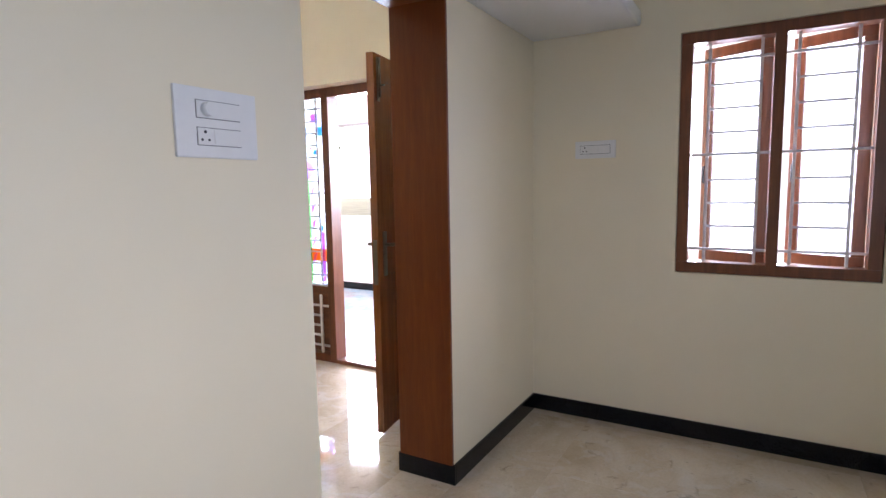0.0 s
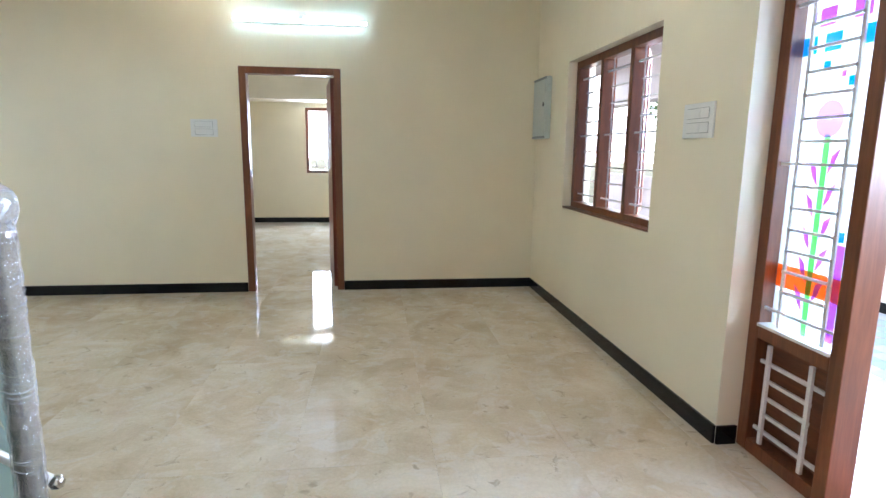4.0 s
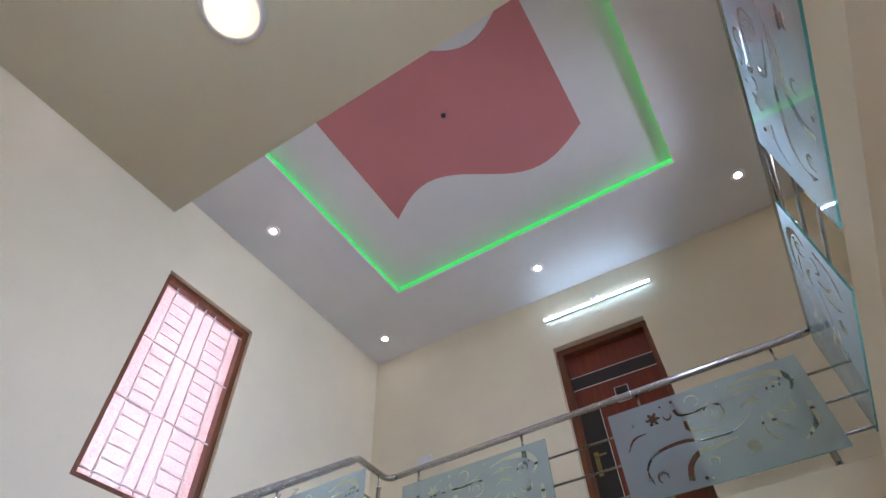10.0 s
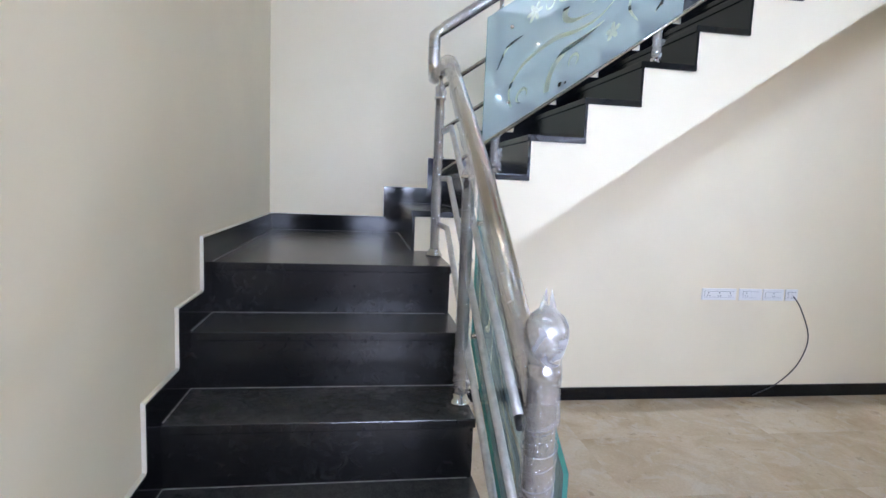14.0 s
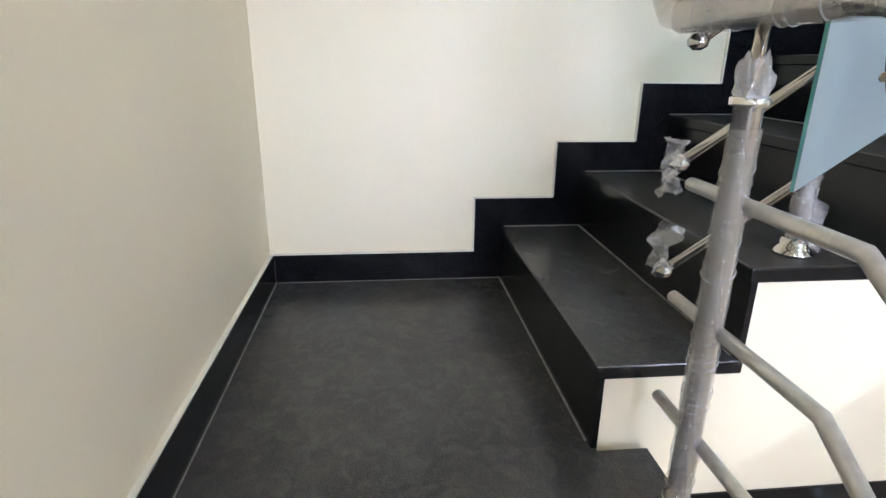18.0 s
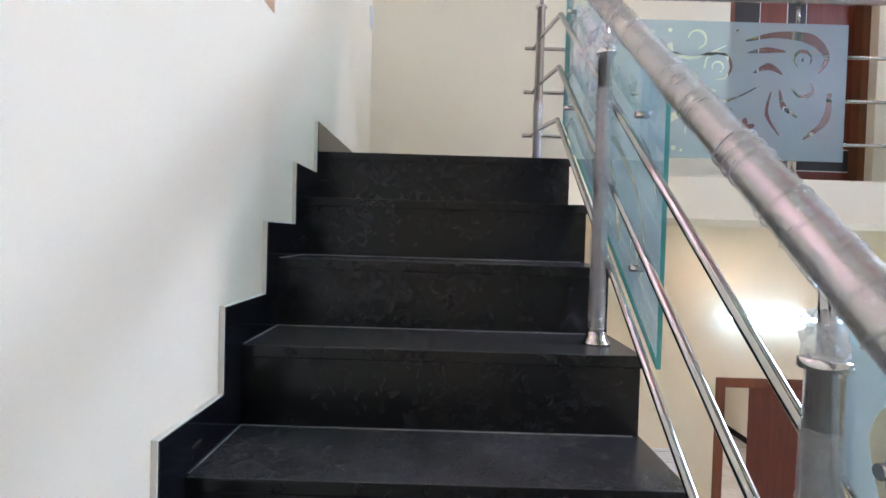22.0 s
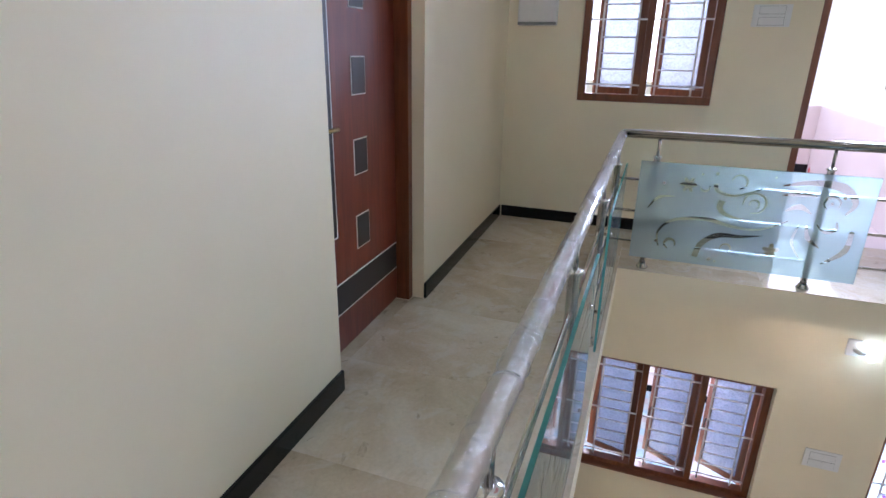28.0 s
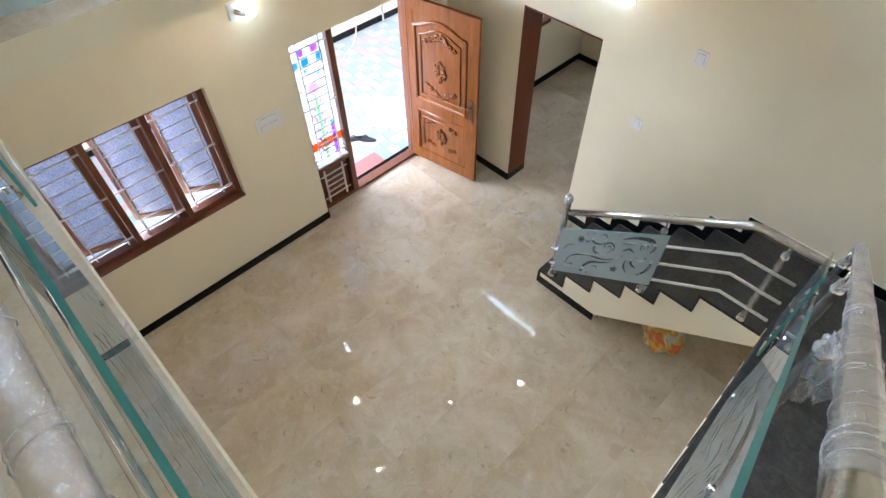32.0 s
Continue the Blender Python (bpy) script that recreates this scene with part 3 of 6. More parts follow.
    for j in range(1, 12):
        y = NOSE7 + RUN2 * j
        z = RISE * (6 + j)
        if j < 11:
            part("joint", bmesh_box(XB + 0.016, SX - 0.02, y + 0.003, y + 0.0085, z, z + 0.002), JOINT, st)
        part("joint", bmesh_box(XB + 0.016, XB + 0.0195, y - RUN2 + 0.015, y + 0.003, z, z + 0.0015), JOINT, st)
    part("floor_skirting", bmesh_box(-2.92, NOSE6 + RUN1 * 5 - 0.02, SY - 0.013, SY, 0.0, 0.09), GRANITE, st)
    part("floor_skirting", bmesh_box(NOSE6 + RUN1 * 5 - 0.007, NOSE6 + RUN1 * 5 + 0.004, 0.016, SY, 0.0, RISE - 0.031), RISER, st)
    return st


stairs()


# ---- railings ----
def post(parent, x, y, z0, z1, zr):
    p = new("post")
    p.parent = parent
    bm = bmesh.new()
    h = z1 - z0
    lathe(bm, (x, y, z0), [(0.019, 0.03), (0.019, h - 0.012), (0.026, h - 0.01), (0.026, h), (0.012, h + 0.004)], 14)
    part("shaft", bm, SATIN, p)
    bm = bmesh.new()
    lathe(bm, (x, y, z0), [(0.037, 0), (0.037, 0.006), (0.031, 0.012), (0.027, 0.02), (0.024, 0.034)], 16)
    part("base_flange", bm, STEEL, p)
    bm = bmesh.new()
    lathe(bm, (x, y, z1), [(0.009, 0), (0.009, zr - z1 - 0.02)], 10)
    part("neck", bm, STEEL, p)
    return p


def bars_along(parent, line, offs, r=0.009, name="rail"):
    for o in offs:
        bm = bmesh.new()
        tube_path(bm, [(x, y, z + o) for x, y, z in line], r, 8)
        part(name, bm, STEEL, parent)


def curve_through(pts, n=8):
    """A smooth line through the given (u, v) points."""
    out = []
    p = [pts[0], *pts, pts[-1]]
    for k in range(1, len(p) - 2):
        for s in range(n):
            t = s / n
            out.append(tuple(0.5 * (2 * b1 + (c - a) * t + (2 * a - 5 * b1 + 4 * c - d) * t * t + (3 * b1 - a - 3 * c + d) * t ** 3) for a, b1, c, d in zip(p[k - 1], p[k], p[k + 1], p[k + 2])))
    return out + [pts[-1]]


def stroke(pts, w0, w1, w2):
    """The outline of a brush stroke that is w0, w1 and w2 wide at its start, middle and end."""
    line = curve_through(pts)
    m = len(line) - 1
    left, right = [], []
    for k, (u, v) in enumerate(line):
        a, c = line[max(0, k - 1)], line[min(m, k + 1)]
        du, dv = c[0] - a[0], c[1] - a[1]
        q = math.hypot(du, dv) or 1.0
        t = k / m
        w = 1.15 * (w0 + (w1 - w0) * t * 2 if t < 0.5 else w1 + (w2 - w1) * (t - 0.5) * 2) / 2
        left.append((u - dv / q * w, v + du / q * w))
        right.append((u + dv / q * w, v - du / q * w))
    return left + right[::-1]


def arc(u, v, r, a0, a1, w0, w1, w2):
    return stroke([(u + r * math.cos(radians(a0 + (a1 - a0) * k / 6)), v + r * math.sin(radians(a0 + (a1 - a0) * k / 6))) for k in range(7)], w0, w1, w2)


def star(u, v, r, petals, deep, turn=0.0):
    n = petals * 6
    return [(u + (r * (deep + (1 - deep) * abs(math.cos(math.pi * k / 6)) ** 1.2)) * math.cos(2 * math.pi * k / n + turn), v + (r * (deep + (1 - deep) * abs(math.cos(math.pi * k / 6)) ** 1.2)) * math.sin(2 * math.pi * k / n + turn)) for k in range(n)]


def etching():
    """The clear scrolls in the frost, on a pane 1.26 by 0.63."""
    s = [stroke([(0.17, 0.09), (0.155, 0.19), (0.24, 0.275), (0.42, 0.30), (0.58, 0.268), (0.72, 0.27), (0.86, 0.34)], 0.006, 0.022, 0.004),
         arc(0.235, 0.115, 0.032, -20, 250, 0.004, 0.018, 0.004),
         stroke([(0.39, 0.05), (0.415, 0.14), (0.50, 0.205), (0.62, 0.212), (0.74, 0.232)], 0.030, 0.030, 0.004),
         arc(0.555, 0.125, 0.030, -60, 210, 0.004, 0.012, 0.003),
         stroke([(0.49, 0.425), (0.485, 0.375), (0.54, 0.335), (0.66, 0.312)], 0.034, 0.024, 0.004),
         arc(0.665, 0.425, 0.062, -100, 190, 0.004, 0.014, 0.006),
         arc(0.665, 0.42, 0.026, -60, 200, 0.003, 0.010, 0.003),
         star(0.80, 0.145, 0.048, 5, 0.42, 0.3),
         stroke([(0.915, 0.315), (0.90, 0.21), (0.96, 0.115)], 0.005, 0.016, 0.004),
         stroke([(0.955, 0.325), (0.975, 0.25), (1.045, 0.195)], 0.005, 0.024, 0.004),
         stroke([(1.005, 0.335), (1.05, 0.295), (1.105, 0.315), (1.10, 0.36)], 0.005, 0.018, 0.004),
         stroke([(1.185, 0.315), (1.17, 0.19), (1.07, 0.10)], 0.018, 0.030, 0.006),
         stroke([(0.79, 0.545), (0.93, 0.575), (1.09, 0.56), (1.165, 0.48), (1.13, 0.405)], 0.006, 0.044, 0.006),
         stroke([(0.80, 0.49), (0.89, 0.505), (0.975, 0.50)], 0.004, 0.026, 0.005),
         stroke([(0.83, 0.40), (0.90, 0.43), (0.965, 0.395)], 0.004, 0.030, 0.005),
         arc(1.055, 0.465, 0.040, -30, 240, 0.004, 0.016, 0.004),
         star(0.29, 0.505, 0.050, 6, 0.40),
         arc(0.385, 0.50, 0.026, 170, 380, 0.004, 0.014, 0.004),
         arc(0.565, 0.545, 0.042, -80, 170, 0.004, 0.012, 0.005),
         stroke([(0.44, 0.525), (0.46, 0.48), (0.56, 0.462), (0.70, 0.52)], 0.022, 0.016, 0.003),
         stroke([(0.07, 0.33), (0.13, 0.41), (0.22, 0.425)], 0.003, 0.016, 0.003)]
    for u, v, r in ((0.44, 0.585, 0.011), (0.475, 0.045, 0.012), (0.51, 0.035, 0.007), (0.36, 0.575, 0.008), (1.055, 0.465, 0.009), (0.75, 0.59, 0.007)):
        s.append([(u + r * math.cos(2 * math.pi * k / 10), v + r * math.sin(2 * math.pi * k / 10)) for k in range(10)])
    return s


def film_mesh():
    bm = bmesh.new()
    for loop in [[(0, 0), (1.26, 0), (1.26, 0.63), (0, 0.63)], *etching()]:
        vs = [bm.verts.new((u, v, 0)) for u, v in loop]
        for a, c in zip(vs, vs[1:] + vs[:1]):
            bm.edges.new((a, c))
    bmesh.ops.triangle_fill(bm, use_beauty=True, use_dissolve=False, edges=bm.edges[:])
    me = bpy.data.meshes.new("frost_layer")
    bm.to_mesh(me)
    bm.free()
    me.materials.append(FROST)
    return me


FILM = film_mesh()


def glass_panel(parent, p0, p1, z0, z1, out, t=0.010):
    """A pane over the line p0 to p1 (x, y, floor z), from z0 to z1 above it, etched with scrolls; out: thickness direction."""
    bm = bmesh.new()
    (xa, ya, za), (xb, yb, zb) = p0, p1
    q = []
    for d in (0.0, t):
        q.append([bm.verts.new((x + out[0] * d, y + out[1] * d, z)) for x, y, z in ((xa, ya, za + z0), (xb, yb, zb + z0), (xb, yb, zb + z1), (xa, ya, za + z1))])
    a, b = q
    bm.faces.new(a)
    bm.faces.new(b[::-1])
    for i in range(4):
        f = bm.faces.new((a[i], a[(i + 1) % 4], b[(i + 1) % 4], b[i]))
        f.material_index = 1
    pane = part("glass_panel", bm, [TINTED, GEDGE], parent, "frosted glass panel with etched scrolls")
    d = t + 0.0006
    me = FILM.copy()
    me.transform(Matrix((((xb - xa) / 1.26, 0, out[0], xa + out[0] * d), ((yb - ya) / 1.26, 0, out[1], ya + out[1] * d), ((zb - za) / 1.26, (z1 - z0) / 0.63, 0, za + z0), (0, 0, 0, 1))))
    film = new("frost_layer", me)
    film.parent = pane
    for u in (0.12, 0.88):
        for v in (0.20, 0.80):
            x, y, z = xa + (xb - xa) * u, ya + (yb - ya) * u, za + (zb - za) * u + z0 + (z1 - z0) * v
            bm = bmesh.new()
            tube_path(bm, [(x - out[0] * 0.022, y - out[1] * 0.022, z), (x + out[0] * (t + 0.004), y + out[1] * (t + 0.004), z)], 0.0085, 10)
            part("stud", bm, STEEL, parent, "round steel glass stud")
    return pane


SRX = -4.202        # line of the upper stair rail
OFFS = (0.175, 0.38, 0.585)
ZR, ZF = 0.850, 0.870


def gallery_rail():
    g = tagged(new("gallery_railing"), "steel gallery railing with frosted glass panels", "railing")
    F, A, P = -0.85, 4.078, 0.775
    hand = [(-4.14, A, H + ZR), (F, A, H + ZF), (F, P, H + ZF), (-2.53, P, H + ZF), (-2.53, 0.0, H + ZF)]
    bm = bmesh.new()
    tube_path(bm, hand[1:], 0.026, 16)
    part("handrail", bm, STEEL, g)
    bm = bmesh.new()
    tube_path(bm, hand[:2], 0.0235, 16)
    part("handrail", bm, WRAP, g, "handrail wrapped in clear film")
    line = [(-4.25, A, H), (F, A, H), (F, P, H), (-2.53, P, H), (-2.53, 0.03, H)]
    bars_along(g, line, OFFS)
    for x in (-3.91, -2.97, -2.05, -1.13):
        post(g, x, A, H, H + 0.725, H + 0.855)
    for y in (3.86, 2.925, 1.965, 0.985):
        post(g, F, y, H, H + 0.74, H + ZF)
    for x in (-1.06, -2.06):
        post(g, x, P, H, H + 0.74, H + ZF)
    post(g, -2.53, 0.28, H, H + 0.74, H + ZF)
    out = 0.045
    for xa, xb in ((-4.03, -2.77), (-2.28, -1.03)):
        glass_panel(g, (xa, A - out, H), (xb, A - out, H), 0.085, 0.715, (0, -1))
    for ya, yb in ((3.95, 2.69), (2.30, 1.0)):
        glass_panel(g, (F - out, ya, H), (F - out, yb, H), 0.085, 0.715, (-1, 0))
    glass_panel(g, (-1.03, P + out, H), (-2.36, P + out, H), 0.085, 0.715, (0, 1))
    bm = bmesh.new()
    tube_path(bm, [(-2.53, 0.001, H + ZF), (-2.53, 0.012, H + ZF)], 0.045, 16)
    part("wall_flange", bm, STEEL, g)
    return g


gallery_rail()


def stair_rail():
    g = tagged(new("stair_railing"), "film-wrapped steel stair railing with frosted glass", "railing")
    X, Y = SRX, 0.895
    nx = -2.37
    zn = 1.08
    zl = 1.975
    y_hi = 3.64
    z_lo, z_hi = 2.19, 4.118
    U = X - 0.03
    low = [(nx, Y - 0.018, zn), (-3.0, Y, zn + 0.63 * 0.689), (-3.70, Y, zl - 0.022), (-3.76, Y, zl - 0.004), (-3.80, Y, zl), (U + 0.075, Y, zl), (U + 0.032, Y, zl + 0.008), (U + 0.008, Y, zl + 0.032), (U, Y, zl + 0.075),
           (U, Y, z_lo - 0.004), (U, Y + 0.014, z_lo + 0.012), (X, y_hi - 0.03, z_hi - 0.021), (X, y_hi + 0.012, z_hi + 0.002), (X - 0.02, 4.01, H + ZR), (X - 0.008, 4.052, H + ZR), (X + 0.02, 4.073, H + ZR), (X + 0.065, 4.078, H + ZR)]
    bm = bmesh.new()
    tube_path(bm, low, 0.0272, 16)
    part("handrail", bm, WRAP, g, "handrail wrapped in clear film")
    # newel with ball
    n = new("newel_post")
    n.parent = g
    bm = bmesh.new()
    NY = Y - 0.02
    lathe(bm, (nx, NY, RISE), [(0.0265, 0.02), (0.0265, 0.965), (0.0295, 0.968), (0.0295, 0.985), (0.026, 0.992), (0.026, 1.005)], 20)
    part("shaft", bm, WRAP, n, "steel post wrapped in clear film")
    bm = bmesh.new()
    lathe(bm, (nx, NY, RISE + 1.005), [(0.024, 0), (0.031, 0.014), (0.0355, 0.028), (0.0365, 0.042), (0.0345, 0.056), (0.028, 0.068), (0.017, 0.077), (0.006, 0.081)], 20)
    part("ball", bm, WRAP, n, "steel ball finial wrapped in film")
    bm = bmesh.new()
    lathe(bm, (nx, NY, RISE + 1.003), [(0.0285, -0.01), (0.030, 0.004), (0.034, 0.014), (0.038, 0.028), (0.0385, 0.043), (0.0365, 0.058), (0.030, 0.071), (0.018, 0.081), (0.008, 0.088)], 14)
    part("film_cap", bm, FILMSTUFF, n, "clear film drawn over the ball")
    bm = bmesh.new()
    for k in range(9):
        a = 0.7 * k
        v = [bm.verts.new((nx + 0.020 * math.cos(a + d) * w, NY + 0.020 * math.sin(a + d) * w, RISE + h)) for d, w, h in ((-0.35, 1.1, 1.070), (0.35, 1.1, 1.070), (0.15, 0.25, 1.094 + 0.014 * (k % 3)), (-0.1, 0.12, 1.090 + 0.016 * (k % 2)))]
        bm.faces.new(v)
    part("film_tip", bm, FILMSTUFF, n, "twisted tip of clear film")
    bm = bmesh.new()
    lathe(bm, (nx, NY, RISE), [(0.05, 0), (0.05, 0.008), (0.042, 0.02), (0.034, 0.03)], 18)
    part("base_flange", bm, STEEL, n)
    post(g, -3.21, Y, RISE * 4, RISE * 4 + 0.74, 1.66)
    post(g, -3.955, Y, RISE * 6, RISE * 6 + 0.70, zl)
    for y, j in ((1.21, 2), (2.02, 5), (2.88, 8)):
        zrail = z_lo + (z_hi - z_lo) * (y - Y) / (y_hi - Y)
        post(g, X, y, RISE * (6 + j), zrail - 0.125, zrail)
    post(g, X, 3.93, H, H + 0.722, H + ZR)
    slope = (zl - zn) / (-3.74 - nx)
    for o in OFFS:
        zz = o - ZR
        bm = bmesh.new()
        x0 = -2.60 if o == max(OFFS) else nx + 0.03
        tube_path(bm, [(x0, Y + 0.02, zn + zz + slope * (x0 - nx)), (-3.74, Y + 0.02, zl + zz), (-4.10, Y + 0.02, zl + zz)], 0.0115, 10)
        part("rail", bm, MILKY, g, "steel rail under milky film")
        bm = bmesh.new()
        if o == max(OFFS):
            tube_path(bm, [(x0 + 0.003, Y + 0.02, zn + zz + slope * (x0 + 0.003 - nx)), (x0 - 0.02, Y + 0.02, zn + zz + slope * (x0 - 0.02 - nx))], 0.0122, 10)
            part("end_cap", bm, DARK, g, "black plastic end cap")
        else:
            lathe(bm, (x0, Y + 0.02, zn + zz + slope * (x0 - nx) - 0.017), [(0.005, 0), (0.014, 0.006), (0.0175, 0.017), (0.014, 0.028), (0.005, 0.034)], 12)
            part("end_cap", bm, STEEL, g)
        bm = bmesh.new()
        tube_path(bm, [(X + 0.03, 0.93, z_lo + 0.012 + zz), (X + 0.03, y_hi, z_hi + zz), (X, 3.93, H + ZR + zz), (X, 4.078, H + ZR + zz)], 0.010, 8)
        part("rail", bm, STEEL, g)
        bm = bmesh.new()
        lathe(bm, (X + 0.03, 0.93, z_lo - 0.003 + zz), [(0.006, 0), (0.016, 0.006), (0.018, 0.016), (0.012, 0.026), (0.004, 0.03)], 10)
        part("end_cap", bm, STEEL, g)
    s2 = 0.70
    glass_panel(g, (X + 0.058, 1.13, 1.685), (X + 0.058, 2.106, 1.685 + 0.976 * s2), 0, 0.58, (1, 0))
    glass_panel(g, (X + 0.058, 2.62, 2.70), (X + 0.058, 3.67, 2.70 + 1.05 * s2), 0, 0.60, (1, 0))
    glass_panel(g, (-2.41, Y + 0.045, 0.36), (-3.28, Y + 0.045, 0.36 + 0.87 * 0.685), 0, 0.60, (0, 1))
    return g


stair_rail()


# ---- skirting boards ----
def skirt(axis, at, sign, u0, u1, z):
    a, b = (at, at + 0.014 * sign)
    rows = (min(a, b), max(a, b))
    row = (*rows, u0, u1, z, z + 0.092) if axis == 0 else (u0, u1, *rows, z, z + 0.092)
    structure(boxes("baseboard", [row], GRANITE, None, "", 0.002), "black granite skirting", "skirting")


for axis, at, sign, u0, u1, z in (
        (0, 0, -1, 1.90, W, 0), (0, 0, -1, 0.014, 0.42, 0), (1, W, -1, XB, -2.80, 0), (1, W, -1, -1.885, -0.014, 0),
        (0, XB, 1, 1.2, W - 0.014, 0), (1, 0, 1, -1.012, -0.0, 0), (1, 0, 1, -2.24, -1.87, 0),
        (0, 0, -1, -2.75, -0.294, 0), (1, -0.28, -1, -1.012, 0, 0), (1, -0.28, -1, XB, -1.87, 0), (1, -2.75, 1, XB, -0.014, 0),
        (1, 10.4, -1, XB, 0, 0), (0, 0, -1, W + 0.2, 10.386, 0), (0, XB, 1, W + 0.2, 10.386, 0),
        (0, 0, -1, 0, 2.07, H), (0, 0, -1, 2.97, W, H), (1, W, -1, XB + 0.016, -2.835, H), (1, W, -1, -1.87, -0.014, H), (1, 0, 1, GE, -0.014, H)):
    skirt(axis, at, sign, u0, u1, z)
structure(boxes("baseboard", [(-1.026, -1.012, -0.294, 0.014, 0, 0.092)], GRANITE, None, "", 0.002), "black granite skirting", "skirting")
structure(boxes("baseboard", [(0, 0.10, 1.886, 1.90, 0, 0.092)], GRANITE, None, "", 0.002), "black granite skirting", "skirting")

# ---- windows ----
def frame_ring(name, x0, x1, y0, y1, z0, z1, t, material, parent, label=""):
    rows = [(x0, x1, y0, y1, z1 - t, z1), (x0, x1, y0, y1, z0, z0 + t), (x0, x1, y0, y0 + t, z0 + t, z1 - t), (x0, x1, y1 - t, y1, z0 + t, z1 - t)]
    return boxes(name, rows, material, parent, label, 0.003)


def mat_obscure(name, low=(0.18, 0.20, 0.24), high=(0.29, 0.31, 0.36), clear=0.30, back=0.45):
    """Pebbled grey glass: mostly scattering, with a knobbly sheen."""
    m, nt, b = nodes_of(name)
    out = nt.nodes["Material Output"]
    mp = coords(nt)
    v = nt.nodes.new("ShaderNodeTexVoronoi")
    v.inputs["Scale"].default_value = 55.0
    nt.links.new(mp.outputs[0], v.inputs["Vector"])
    bp = nt.nodes.new("ShaderNodeBump")
    bp.inputs["Strength"].default_value, bp.inputs["Distance"].default_value = 0.5, 0.01
    nt.links.new(v.outputs["Distance"], bp.inputs["Height"])
    tint = ramp(nt, v.outputs["Distance"], [(0.1, low), (0.7, high)])
    tl = nt.nodes.new("ShaderNodeBsdfTranslucent")
    df = nt.nodes.new("ShaderNodeBsdfDiffuse")
    tr = nt.nodes.new("ShaderNodeBsdfTransparent")
    gl = nt.nodes.new("ShaderNodeBsdfGlossy")
    gl.inputs["Roughness"].default_value = 0.12
    for sh in (tl, df, tr):
        nt.links.new(tint.outputs[0], sh.inputs[0])
    for sh in (tl, df, gl):
        nt.links.new(bp.outputs[0], sh.inputs["Normal"])
    last = tl.outputs[0]
    for share, sh in ((back, df), (clear, tr), (0.10, gl)):
        mx = nt.nodes.new("ShaderNodeMixShader")
        mx.inputs[0].default_value = share
        nt.links.new(last, mx.inputs[1])
        nt.links.new(sh.outputs[0], mx.inputs[2])
        last = mx.outputs[0]
    nt.links.new(last, out.inputs[0])
    return m


OBSCURE = mat_obscure("obscure_pebbled_glass", (0.24, 0.26, 0.31), (0.40, 0.43, 0.50), 0.34, 0.70)
PALE = mat_obscure("pale_figured_glass", (0.78, 0.79, 0.82), (0.93, 0.94, 0.96), 0.62)
MIST = mat_obscure("misty_figured_glass", (0.48, 0.50, 0.54), (0.62, 0.64, 0.68), 0.40)
MILK = mat_obscure("rosy_obscure_glass", (0.61, 0.54, 0.545), (0.75, 0.675, 0.68))


def casement(parent, hinge, width, z0, z1, turn, glass):
    """A leaf hung at hinge (x, y), shut along +y, swung outward (+x) by turn degrees."""
    leaf = new("casement")
    leaf.parent = parent
    m = Matrix.Translation((hinge[0], hinge[1], 0)) @ Matrix.Rotation(radians(-turn), 4, "Z")
    leaf.matrix_local = m
    s = 0.055
    frame_ring("leaf_frame", 0, 0.03, 0, width, z0, z1, s, TEAK, leaf)
    part("pane", bmesh_box(0.012, 0.016, s - 0.005, width - s + 0.005, z0 + s - 0.005, z1 - s + 0.005), glass, leaf, "obscure patterned glass")
    bm = bmesh.new()
    zc = (z0 + z1) / 2 - 0.1
    tube_path(bm, [(-0.001, width - 0.028, zc - 0.05), (-0.03, width - 0.028, zc - 0.035), (-0.03, width - 0.028, zc + 0.035), (-0.001, width - 0.028, zc + 0.05)], 0.006, 8)
    part("handle", bm, DARK, leaf, "dark metal pull handle")
    return leaf


def grille(parent, x, y0, y1, z0, z1, panels, short):
    w = (y1 - y0) / panels
    for z in (z0 + 0.07, (z0 + z1) / 2, z1 - 0.09):
        part("grille_bar", bmesh_box(x - 0.006, x + 0.006, y0 - 0.02, y1 + 0.02, z - 0.006, z + 0.006), BARS, parent)
    for p in range(panels):
        a, b = y0 + w * p + w * 0.20, y0 + w * (p + 1) - w * 0.20
        for y in (a, b):
            part("grille_bar", bmesh_box(x + 0.007, x + 0.013, y - 0.007, y + 0.007, z0 - 0.02, z1 + 0.02), BARS, parent)
        for k in range(1, short + 1):
            z = z0 + 0.07 + (z1 - 0.09 - z0 - 0.07) * k / (short + 1)
            if abs(z - (z0 + z1) / 2) > 0.03:
                part("grille_bar", bmesh_box(x - 0.004, x + 0.004, a, b, z - 0.005, z + 0.005), BARS, parent)


